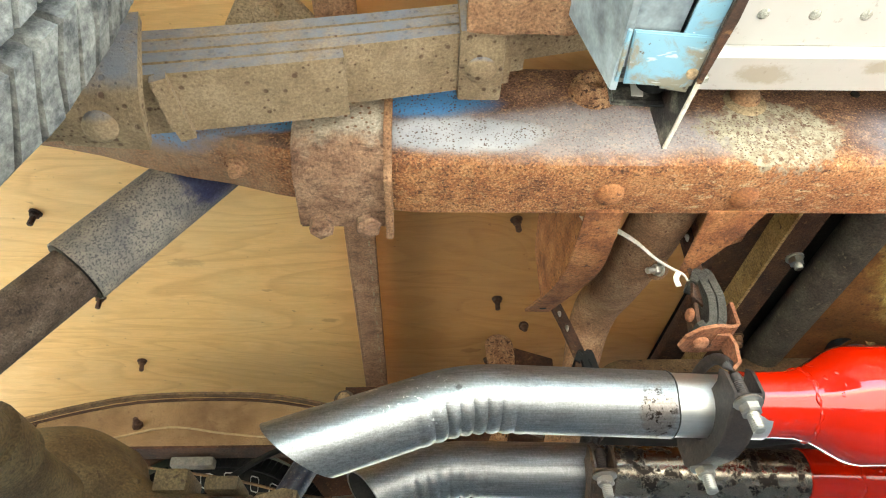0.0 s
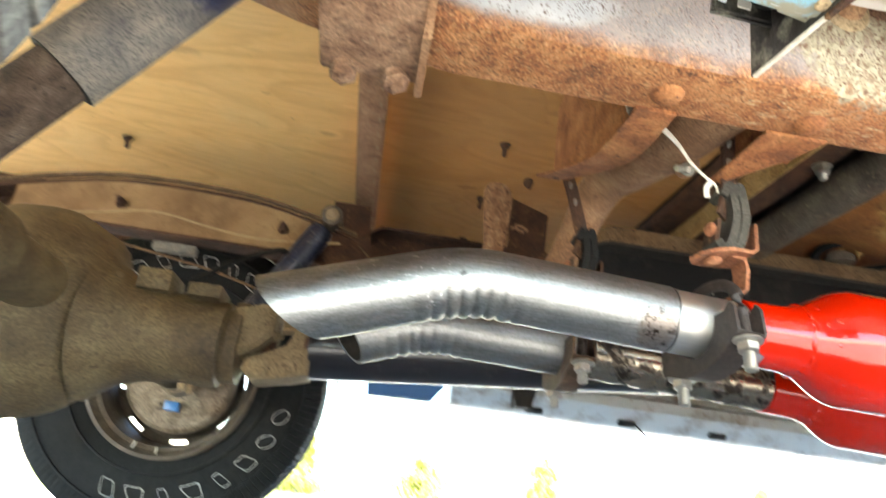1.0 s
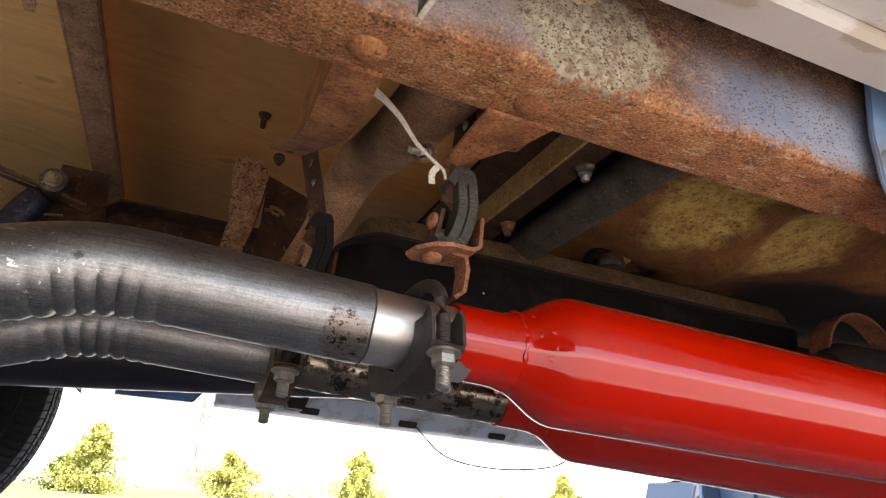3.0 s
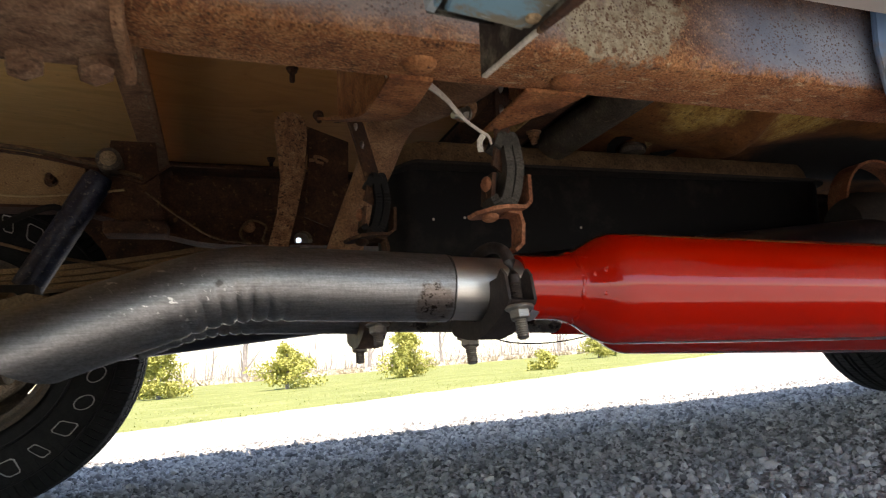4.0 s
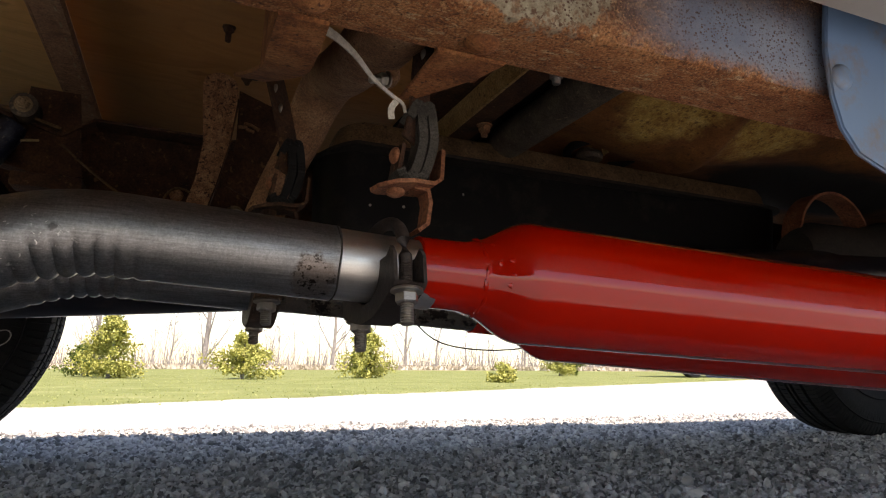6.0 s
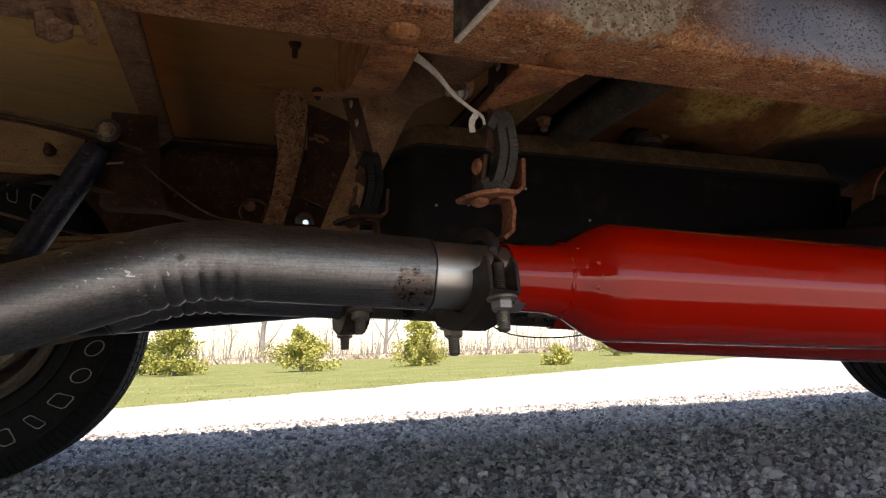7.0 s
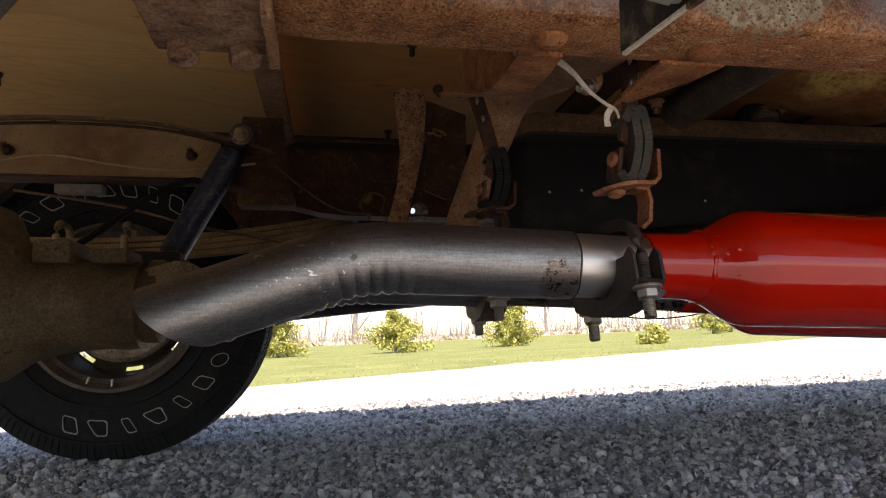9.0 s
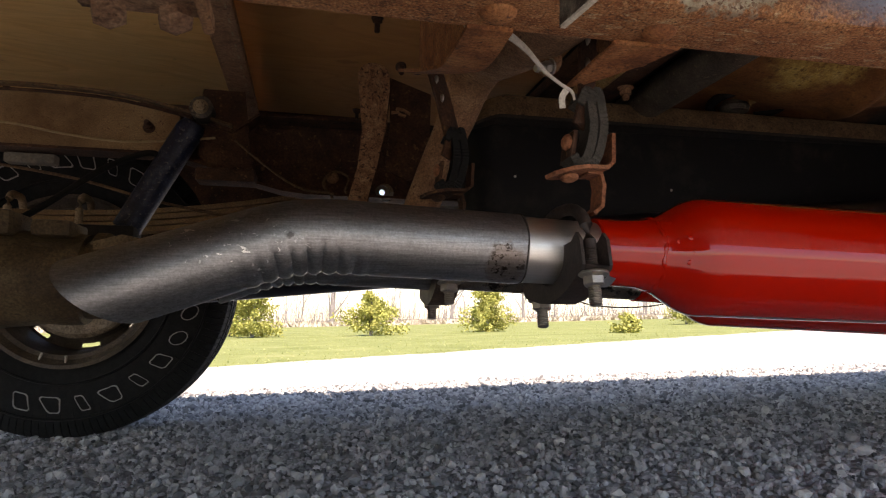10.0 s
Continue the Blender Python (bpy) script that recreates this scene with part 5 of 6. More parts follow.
# ---- clamps and hangers ----
def u_clamp(line, x, r, skew, turn, lean, rod_material, material, label, shank=0.018):
    """A saddle clamp: a U rod over the pipe, a folded channel saddle under it, two nuts on threaded legs."""
    c = line(x)
    clamp = thing("exhaust_clamp", tuple(c - Vector((0, 0, 0.06))), label, "pipe clamp", "exhaust pipe clamps")
    w = r + 0.0205
    rot = Matrix.Rotation(radians(turn), 3, "X")

    def put(dx, dy, dz):
        return c + rot @ Vector((dx + skew * dy - lean * max(0.0, dz + 0.02), dy, dz))

    arch = [put(0, -w * math.cos(a), (r + 0.0062) * math.sin(a) ** 0.8) for a in [i * math.pi / 16 for i in range(1, 16)]]
    rod = [put(0, -w, -0.012), put(0, -w, -0.004)] + arch + [put(0, w, -0.004), put(0, w, -0.012)]
    part("u_rod", sweep(rod, 0.006, 14), rod_material, clamp, "dark bent rod")
    # the two side walls of the saddle, cut out round the pipe
    hug = [(r * 1.015 * math.cos(a), r * 1.015 * math.sin(a)) for a in [-0.1 - i * (math.pi - 0.2) / 20 for i in range(21)]]
    wall = [(-w - 0.0095, -0.006), (-w - 0.0095, -0.03), (-w - 0.006, -0.034), (-0.03, -r - 0.012), (-0.012, -r - 0.0165), (0.012, -r - 0.0165), (0.03, -r - 0.012), (w + 0.006, -0.034), (w + 0.0095, -0.03), (w + 0.0095, -0.006), (w + 0.004, 0.002), (w - 0.006, -0.004)] + hug + [(-w + 0.006, -0.004), (-w - 0.004, 0.002)]
    for dx in (-0.0145, 0.0115):
        bm = bmesh.new()
        lo_ring = [bm.verts.new(put(dx, y, z)) for y, z in wall]
        hi_ring = [bm.verts.new(put(dx + 0.003, y, z)) for y, z in wall]
        bm.faces.new(lo_ring)
        bm.faces.new(hi_ring)
        for i in range(len(wall)):
            j = (i + 1) % len(wall)
            bm.faces.new((lo_ring[i], lo_ring[j], hi_ring[j], hi_ring[i]))
        part("saddle_wall", bm, material, clamp)
    keel = [put(0, y, z + 0.0015) for y, z in wall[2:8]]
    keel = [put(0, wall[1][0] + 0.001, wall[1][1])] + keel + [put(0, wall[8][0] - 0.001, wall[8][1])]
    part("saddle_base", strip(keel, 0.0225, 0.003, (1, 0, 0)), material, clamp)
    for s in (-1, 1):
        leg = bmesh.new()
        prof = []
        for i in range(11):
            prof += [(0.0052, -i * 0.0021), (0.0061, -i * 0.0021 - 0.00105)]
        lathe(prof, 14, "z", bm=leg)
        way = rot @ Vector((0, 0, 1))
        bmesh.ops.transform(leg, matrix=Matrix.Translation(put(0, s * w, -0.011)) @ way.to_track_quat("Z", "Y").to_matrix().to_4x4(), verts=leg.verts)
        part("threaded_leg", leg, rod_material, clamp)
        bm = lathe([(0.0135, 0.0), (0.0142, 0.0012), (0.0142, 0.0028), (0.0115, 0.004), (0.009, 0.0045)], 24, "z")
        hexbolt((0, 0, 0.004), (0, 0, 1), 0.0102, 0.009, shank, washer=False, bm=bm)
        seat = put(0, s * w, -0.0345)
        bmesh.ops.transform(bm, matrix=Matrix.Translation(seat) @ (-way).to_track_quat("Z", "Y").to_matrix().to_4x4(), verts=bm.verts)
        part("nut", bm, BOLT_STEEL, clamp, "zinc flange nut on threaded leg")
    return clamp


u_clamp(line1, 0.103, 0.0335, -0.1, -11, 0.06, CLAMP_STEEL, CLAMP_STEEL, "dark saddle clamp with zinc nuts round the pipe")
u_clamp(line2, 0.017, 0.0345, 0.0, -9, 0.0, CLAMP_STEEL, CLAMP_RUSTY, "rusty saddle clamp round the second pipe", 0.014)


def rubber_hanger(x, y, z_pipe, z_top, dark, lean, label):
    """A punched strap above, a doubled rubber strap, and a bent foot down to the clamp."""
    ob = thing("exhaust_hanger", (x, y, z_pipe), label, "exhaust hanger", "rubber exhaust hangers")
    steel = RUST_DARK if dark else RUST_ORANGE
    top = z_top
    loop_top, loop_low = z_pipe + 0.121, z_pipe + 0.045
    bm = strip([(x + lean, y, top), (x + lean * 0.5, y, (top + loop_top) / 2), (x, y, loop_top - 0.01), (x - 0.006, y, loop_top - 0.035)], 0.031, 0.0035, (0.8, 0.6, 0))
    strap = part("punched_strap", bm, RUST_DARK, ob)
    for hz in (top - 0.03, top - 0.055):
        part("strap_rivet", rivet((x + lean * (hz - loop_top) / (top - loop_top) - 0.003, y - 0.004, hz), (-1, -0.4, 0), 0.006, 0.003), BOLT_STEEL, strap)
    for k, off in enumerate((-0.0075, 0.0035)):
        pts = smooth_path([(x + off - 0.004, y, loop_top - 0.012), (x + off + 0.004, y, loop_top + 0.002), (x + off + 0.009, y, loop_top - 0.02), (x + off + 0.010, y, (loop_top + loop_low) / 2), (x + off + 0.004, y, loop_low + 0.012), (x + off - 0.005, y, loop_low), (x + off - 0.012, y, loop_low + 0.01)], 8)
        bm = bmesh.new()
        w = [0.026 + 0.0016 * (i % 2) for i in range(len(pts))]
        strip(pts, w, 0.009, (0, 1, 0), bm)
        bmesh.ops.bevel(bm, geom=[e for e in bm.edges if e.is_manifold and e.calc_face_angle(0) > 1.2], offset=0.002, segments=2, affect="EDGES")
        part("rubber_strap", bm, HOSE if dark else STRAP_GREY, ob, "weathered ribbed rubber strap")
    part("back_tab", strip([(x - 0.016, y + 0.004, loop_top - 0.04), (x - 0.02, y + 0.004, loop_low + 0.005)], 0.03, 0.004, (0, 1, 0)), RUST_DARK, ob)
    part("tab_rivet", rivet((x - 0.0225, y - 0.002, loop_low + 0.025), (-1, -0.3, 0), 0.0085, 0.004), RUST_ORANGE, ob)
    foot = bmesh.new()
    strip([(x + 0.024, y, loop_low + 0.035), (x + 0.022, y, loop_low + 0.004), (x + 0.012, y, loop_low - 0.004), (x - 0.012, y, loop_low - 0.005), (x - 0.03, y - 0.004, loop_low - 0.008), (x - 0.042, y - 0.006, loop_low - 0.011)], [0.026, 0.034, 0.05, 0.056, 0.046, 0.02], 0.004, (0, 1, 0), foot)
    part("bent_foot", foot, steel, ob, "rust-orange bent steel foot")
    part("foot_rivet", rivet((x - 0.02, y - 0.002, loop_low - 0.0115), (0, -0.3, -1), 0.0095, 0.004), steel, ob)
    leg = strip([(x - 0.004, y, loop_low - 0.006), (x + 0.01, y, loop_low - 0.008), (x + 0.013, y, loop_low - 0.02), (x + 0.011, y, z_pipe + 0.004), (x + 0.002, y, z_pipe - 0.004)], 0.027, 0.004, (0, 1, 0))
    part("leg", leg, steel, ob)
    return ob


rubber_hanger(0.134, 0.13, 0.415, 0.625, False, 0.004, "weathered rubber exhaust hanger on a rusty strap")
rubber_hanger(0.04, 0.345, 0.428, 0.65, True, -0.032, "dark rubber hanger holding the second pipe")

# white cable tie tail
tie = smooth_path([(-0.014, 0.055, 0.563), (0.008, 0.07, 0.572), (0.034, 0.085, 0.574), (0.058, 0.096, 0.565), (0.08, 0.107, 0.55), (0.1, 0.115, 0.541), (0.114, 0.12, 0.536), (0.118, 0.122, 0.528)], 5)
single("cable_tie", strip(tie, [0.0155 - 0.0115 * min(1.0, i / 22) for i in range(len(tie))], 0.0014, (0.3, 0.35, 1)), PLASTIC_WHITE, "dusty white plastic strap looped over the hanger", "cable tie")
single("cable_tie", strip(smooth_path([(0.107, 0.117, 0.536), (0.103, 0.117, 0.53), (0.102, 0.117, 0.524), (0.103, 0.117, 0.517)], 5), [0.006 + 0.0003 * (i % 3) for i in range(16)], 0.0015, (1, 0, 0.3)), PLASTIC_WHITE, "short loose end of the white strap", "cable tie")


# ---- crossmember under the bed ----
cross = thing("crossmember", (0.07, 0.25, 0.55), "rusty stamped frame crossmember with riveted wings", "crossmember")
wing_a = [(0.0, 0.02, 0.5475), (0.001, 0.08, 0.5495), (0.003, 0.14, 0.56), (0.0, 0.2, 0.579), (-0.008, 0.27, 0.603), (-0.018, 0.345, 0.63)]
part("wing_flange", strip(smooth_path(wing_a, 4), [0.04 + 0.003 * math.sin(i * 0.25) for i in range(21)], 0.004, (1, 0, 0)), RUST, cross)
part("wing_web", prism([(0.028, 0.5525), (0.08, 0.553), (0.14, 0.563), (0.2, 0.582), (0.28, 0.61), (0.35, 0.636), (0.365, 0.655), (0.36, 0.76), (0.3, 0.78), (0.1, 0.78), (0.028, 0.70)], "x", -0.005, -0.001), RUST, cross)
part("flange_hole", rivet((-0.014, 0.318, 0.6165), (0, 0.32, -0.95), 0.005, 0.0008), PLAIN_DARK, cross, "dark drilled hole")
part("wing_flange", prism([(0.112, 0.02), (0.176, 0.02), (0.166, 0.055), (0.142, 0.1), (0.126, 0.13), (0.114, 0.135)], "z", 0.5455, 0.5495, 0.001), RUST, cross)
part("wing_web", prism([(0.028, 0.55), (0.075, 0.55), (0.12, 0.575), (0.2, 0.62), (0.2, 0.7), (0.1, 0.74), (0.028, 0.70)], "x", 0.166, 0.17), RUST, cross)
tube = smooth_path([(0.1, 0.03, 0.604), (0.1, 0.12, 0.614), (0.1, 0.22, 0.632), (0.099, 0.33, 0.658), (0.094, 0.4, 0.672), (0.085, 0.45, 0.655), (0.072, 0.475, 0.61), (0.05, 0.49, 0.55), (0.03, 0.505, 0.49), (0.01, 0.52, 0.43)], 6)
part("cross_tube", sweep(tube, [0.0375 - 0.0004 * max(0, min(i - 22, 18)) for i in range(55)], 28, flat=0.86), DUST_RUST, cross, "grimy rounded cross tube")
boss = lathe([(0.016, 0.0), (0.016, 0.006), (0.011, 0.008), (0.011, 0.014), (0.006, 0.015)], 20, "z")
bmesh.ops.transform(boss, matrix=Matrix.Translation((0.112, 0.185, 0.594)) @ Vector((0.1, -0.7, -0.7)).to_track_quat("Z", "Y").to_matrix().to_4x4(), verts=boss.verts)
part("tube_boss", boss, DUST_RUST, cross)
part("tube_bolt", hexbolt((0.112, 0.174, 0.583), (-0.9, -0.3, -0.3), 0.0075, 0.008, 0.012), BOLT_STEEL, cross)
# the stamped leg: a pitted post with a rounded head, and its side wall
head = [(-0.045 + 0.027 * math.cos(a), 0.715 + 0.024 * math.sin(a)) for a in [i * math.pi / 10 for i in range(11)]]
post_outline = [(-0.062, 0.42), (-0.051, 0.5), (-0.036, 0.56), (-0.024, 0.62), (-0.0175, 0.69)] + head + [(-0.07, 0.69), (-0.06, 0.62), (-0.068, 0.56), (-0.083, 0.5), (-0.093, 0.42)]
part("stamped_post", prism(post_outline, "y", 0.598, 0.604, 0.0025), PITTED, cross, "pitted rusty post with a rounded head")
part("post_side", strip([(-0.062, 0.62, 0.42), (-0.051, 0.62, 0.5), (-0.036, 0.62, 0.56), (-0.0225, 0.62, 0.63), (-0.0155, 0.62, 0.7)], 0.04, 0.004, (0, 1, 0)), RUST_DARK, cross)
# added dark sheet that stands in for the shade inside the leg
part("leg_web", prism([(-0.014, 0.725), (0.06, 0.7), (0.057, 0.56), (0.02, 0.543), (-0.02, 0.56), (-0.012, 0.64)], "y", 0.628, 0.632), RUST_DARK, cross, "dark sheet standing in for the shaded hollow")
for fx, fz in ((-0.004, 0.662), (0.008, 0.658), (0.016, 0.664), (0.004, 0.668)):
    part("rust_flake", box((fx - 0.007, 0.622, fz - 0.0025), (fx + 0.007, 0.6275, fz + 0.0025), 0.001, Matrix.Rotation(fx * 30, 3, "Y")), DUST_RUST, cross)
part("wing_bolt", hexbolt((-0.012, 0.5, 0.697), (0, -0.6, -0.8), 0.007, 0.008, 0.01), RUST_DARK, cross)

# ---- front bed sill and beams, cab floor ----
beam = thing("bed_front_beam", (0.39, 0.4, 0.73), "tan and brown steel beam under the bed's front end", "beam")
part("upper_flange", box((0.335, -0.5, 0.79), (0.45, 1.3, 0.814), 0.002), RUST_DARK, beam)
part("web", box((0.388, -0.5, 0.742), (0.394, 1.3, 0.79), 0.001), BEAM_TAN, beam)
part("lower_flange", box((0.394, -0.5, 0.742), (0.438, 1.3, 0.747), 0.001), RUST_DARK, beam)
part("bolt", hexbolt((0.43, 0.36, 0.742), (0, 0, -1), 0.012, 0.012, 0.01), BOLT_STEEL, beam)
part("bolt", hexbolt((0.43, 0.62, 0.742), (0, 0, -1), 0.012, 0.012, 0.01), DUST_RUST, beam)
cab_tube = thing("cab_cross_tube", (0.52, 0.45, 0.714), "dark undersealed cross tube behind the cab", "cross tube")
part("tube", sweep([(0.52, -0.4, 0.75), (0.52, 1.3, 0.75)], 0.036, 24), DARK_STEEL, cab_tube)
for ty in (0.1, 0.8):
    part("clamp_band", sweep([(0.52, ty - 0.012, 0.75), (0.52, ty + 0.012, 0.75)], 0.039, 24), RUST_DARK, cab_tube)

cab = thing("cab_floor", (1.1, 0.4, 0.76), "rusted stamped cab floor pan seen from below", "floor pan", kind="structure")
bm = bmesh.new()
nx, ny = 110, 50
grid = []
for j in range(ny + 1):
    row = []
    for i in range(nx + 1):
        x, y = 0.555 + 1.5 * i / nx, 0.03 + 1.35 * j / ny
        z = 0.775 + 0.012 * math.sin(y * 21) * (0.5 + 0.5 * math.tanh((0.85 - abs(x - 1.3)) * 9))
        z -= 0.05 * math.exp(-(((x - 0.86) / 0.2) ** 2 + ((y - 0.62) / 0.1) ** 2)) - 0.03 * math.exp(-(((x - 1.2) / 0.2) ** 2 + ((y - 0.4) / 0.1) ** 2))
        z -= 0.022 * (math.tanh((x - 0.835 - 0.1 * (y - 0.4)) * 70) - math.tanh((x - 0.89 - 0.1 * (y - 0.4)) * 70)) * 0.5
        z += 0.006 * noise.noise(Vector((x * 6, y * 6, 0)))
        row.append(bm.verts.new((x, y, z)))
    grid.append(row)
for a, b in zip(grid, grid[1:]):
    for i in range(nx):
        bm.faces.new((a[i], a[i + 1], b[i + 1], b[i]))
part("floor_pan", bm, CAB_FLOOR, cab)
part("upper_skin", box((0.336, -0.56, 0.836), (2.0, 1.43, 0.86), 0.003), PLAIN_DARK, cab)
ring = bmesh.new()
pts = [(1.29 + 0.11 * math.cos(a), 0.6, 0.6 + 0.115 * math.sin(a)) for a in [i * math.pi / 16 for i in range(-2, 19)]]
strip(pts, 0.05, 0.006, (0, 1, 0), ring)
single("gearbox_hoop", ring, RUST_ORANGE, "rust-orange steel hoop round the gearbox tail", "bracket")
single("gearbox_tail", lathe([(0.05, 1.16), (0.075, 1.2), (0.08, 1.36), (0.1, 1.42), (0.12, 1.8)], 32, "x", (0, 0.58, 0.56)), PLAIN_DARK, "dark greasy gearbox tail housing", "gearbox")

# ---- fuel tank ----
tank = thing("fuel_tank", (0.67, 0.72, 0.44), "black fuel tank with a dusty upper half", "fuel tank")


def rounded(lo, hi, r, n=6):
    (x0, y0), (x1, y1) = lo, hi
    out = []
    for cx, cy, a0 in ((x1 - r, y1 - r, 0), (x0 + r, y1 - r, 90), (x0 + r, y0 + r, 180), (x1 - r, y0 + r, 270)):
        out += [(cx + r * math.cos(radians(a0 + 90 * i / n)), cy + r * math.sin(radians(a0 + 90 * i / n))) for i in range(n + 1)]
    return out


def pressed_half(z_rim, z_face, lo, hi, r, inset):
    bm = bmesh.new()
    levels = [(z_rim, 0.0), (z_rim + (z_face - z_rim) * 0.55, inset * 0.25), (z_rim + (z_face - z_rim) * 0.85, inset * 0.6), (z_face, inset * 1.5)]
    rings = []
    for z, ins in levels:
        o = rounded((lo[0] + ins, lo[1] + ins), (hi[0] - ins, hi[1] - ins), max(r - ins * 0.5, 0.01))
        rings.append([bm.verts.new((x, y, z)) for x, y in o])
    for a, b in zip(rings, rings[1:]):
        for i in range(len(a)):
            j = (i + 1) % len(a)
            bm.faces.new((a[i], a[j], b[j], b[i]))
    bm.faces.new(rings[0])
    bm.faces.new(rings[-1])
    return bm


def eased_end(bm):
    """The pressed tank is drawn down towards its rear end."""
    for v in bm.verts:
        t = max(0.0, 1 - (v.co.x - 0.13) / 0.12)
        v.co.z -= 0.034 * t * t
    return bm


part("lower_shell", eased_end(pressed_half(0.69, 0.45, (0.142, 0.685), (1.26, 0.84), 0.06, 0.02)), TANK_BLACK, tank)
part("seam_flange", eased_end(prism(rounded((0.13, 0.672), (1.275, 0.842), 0.07), "z", 0.69, 0.696, 0.001)), PLAIN_DARK, tank)
part("upper_shell", eased_end(pressed_half(0.696, 0.75, (0.165, 0.694), (1.24, 0.838), 0.05, 0.024)), DIRTY, tank, "dust-coated upper shell")
for hx, hz in ((0.3, 0.56), (0.235, 0.555), (0.42, 0.6), (0.56, 0.545)):
    part("spatter", rivet((hx, 0.688, hz + 0.02), (0, -1, 0), 0.0028, 0.001), PLASTIC_WHITE, tank, "pale mud spatter")
turn = [2 * math.pi * i / 30 for i in range(24)]
part("vent_hose", sweep([(0.76 + 0.082 * math.cos(t + 2.4), 0.715 + 0.06 * math.sin(t + 2.4), 0.765 + 0.004 * i / 24 - 0.012 * math.sin(t + 2.4)) for i, t in enumerate(turn)], 0.0095, 12), HOSE, tank)
part("breather_cap", lathe([(0.028, 0.72), (0.03, 0.73), (0.024, 0.742), (0.012, 0.746)], 24, "z", (0.73, 0.72, 0.028)), DARK_STEEL, tank)
part("fitting", hexbolt((0.722, 0.69, 0.772), (-0.5, -0.3, 0.9), 0.011, 0.014, 0.026), BEAM_TAN, tank, "tan brass hose fitting")
part("fitting", hexbolt((0.738, 0.685, 0.764), (0.7, -0.6, 0.3), 0.013, 0.016, 0.014), BEAM_TAN, tank, "tan brass elbow")


# ---- near body: bed corner, sill, cab underside, mount ----
corner = thing("bed_front_corner", (-0.01, -0.22, 0.48), "pale blue folded corner of the bed with chipped paint", "bed corner")
part("inner_wall", prism([(-0.05, 0.5), (0.026, 0.5), (0.03, 0.75), (-0.1, 0.75)], "y", -0.19, -0.186), POST_GREY, corner, "dull grey inner face")
part("left_wall", prism([(-0.053, 0.49), (-0.048, 0.489), (-0.092, 0.75), (-0.098, 0.75)], "y", -0.5, -0.186, 0.001), BLUE_GREY, corner, "faded grey-blue outer wall")
part("right_flange", strip([(-0.004, -0.19, 0.4865), (0.016, -0.5, 0.473)], 0.024, 0.003, (1, 0, -0.15)), PALE_BLUE, corner, "flange with tan stains and worn blue paint")
round_end = [(-0.0015 + 0.0125 * math.cos(t), -0.2085 + 0.0125 * math.sin(t)) for t in [i * math.pi / 16 for i in range(9)]]
tab = prism([(-0.0475, -0.24), (0.013, -0.24)] + round_end + [(-0.0445, -0.1945)], "z", 0.4855, 0.489, 0.001)
bmesh.ops.transform(tab, matrix=Matrix(((1, 0, 0, 0), (0, 1, 0, 0), (-0.12, 0, 1, -0.0045), (0, 0, 0, 1))), verts=tab.verts)
part("lower_tab", tab, PALE_BLUE, corner, "bent tab with worn blue paint")
part("under_panel", prism([(-0.06, -0.5), (0.01, -0.5), (-0.012, -0.2), (-0.05, -0.2)], "z", 0.4995, 0.503), BLUE_GREY, corner, "dull grey-blue under panel")
part("tab_lip", box((-0.0515, -0.24, 0.487), (-0.0485, -0.196, 0.498), 0.001), PALE_BLUE, corner)
part("tab_rivet", rivet((0.002, -0.209, 0.4808), (0, -0.2, -1), 0.005, 0.002), DUST, corner)
part("black_bracket", prism([(-0.0435, 0.5045), (0.0, 0.5015), (0.0, 0.57), (-0.039, 0.57)], "y", -0.164, -0.158, 0.002), CHIPPED_BLACK, corner, "chipped black bracket")
part("white_chip", prism([(-0.026, 0.51), (-0.017, 0.509), (-0.013, 0.527), (-0.024, 0.528)], "y", -0.1655, -0.1643), WHITE, corner)
part("bumper_stop", lathe([(0.004, -0.181), (0.011, -0.18), (0.0125, -0.176), (0.0125, -0.166), (0.01, -0.1645)], 20, "y", (-0.008, 0, 0.523)), HOSE, corner, "black rubber stop")


def blade_at(y, z):
    """The splash plate leans a little as it runs out to the body side."""
    return (0.002 + 0.07 * (-0.142 - y), y, z - 0.04 * (-0.142 - y))


ends = [blade_at(y, 0.5455) for y in (-0.138, -0.25, -0.5)]
part("splash_plate", strip(ends, 0.133, 0.003, (0, 0, 1)), CHIPPED_BLACK, corner, "black splash plate with worn patches")
part("bare_edge", strip([blade_at(-0.137, 0.4785), blade_at(-0.205, 0.4785)], 0.003, 0.002, (1, 0, 0)), PLASTIC_WHITE, corner, "pale bare edge")
part("rusty_edge", strip([blade_at(-0.205, 0.478), blade_at(-0.26, 0.4775), blade_at(-0.3, 0.478), blade_at(-0.5, 0.478)], [0.003, 0.008, 0.004, 0.004], 0.003, (1, 0, 0)), RUST_DARK, corner)

bsill = thing("bed_side_sill", (-0.11, -0.3, 0.59), "blue bed sill with a rusted lower lip over the spring", "bed sill")
part("sill_box", box((-0.163, -0.56, 0.503), (-0.058, -0.237, 0.7), 0.003), PALE_BLUE, bsill)
scallop = [(-0.164 + 0.107 * i / 24, 0.49 + 0.002 * math.sin(i * 0.75) + 0.008 * max(0, i - 18) / 6) for i in range(25)]
part("rust_lip", prism(scallop + [(-0.057, 0.5025), (-0.164, 0.5025)], "y", -0.262, -0.234, 0.0015), DUST_RUST, bsill, "scalloped rusty lip")
for lx in (-0.15, -0.105):
    part("spot_weld", rivet((lx, -0.262, 0.4965), (0, -1, 0), 0.005, 0.001), RUST, bsill)

ROCKER_WHITE = rocker_material()
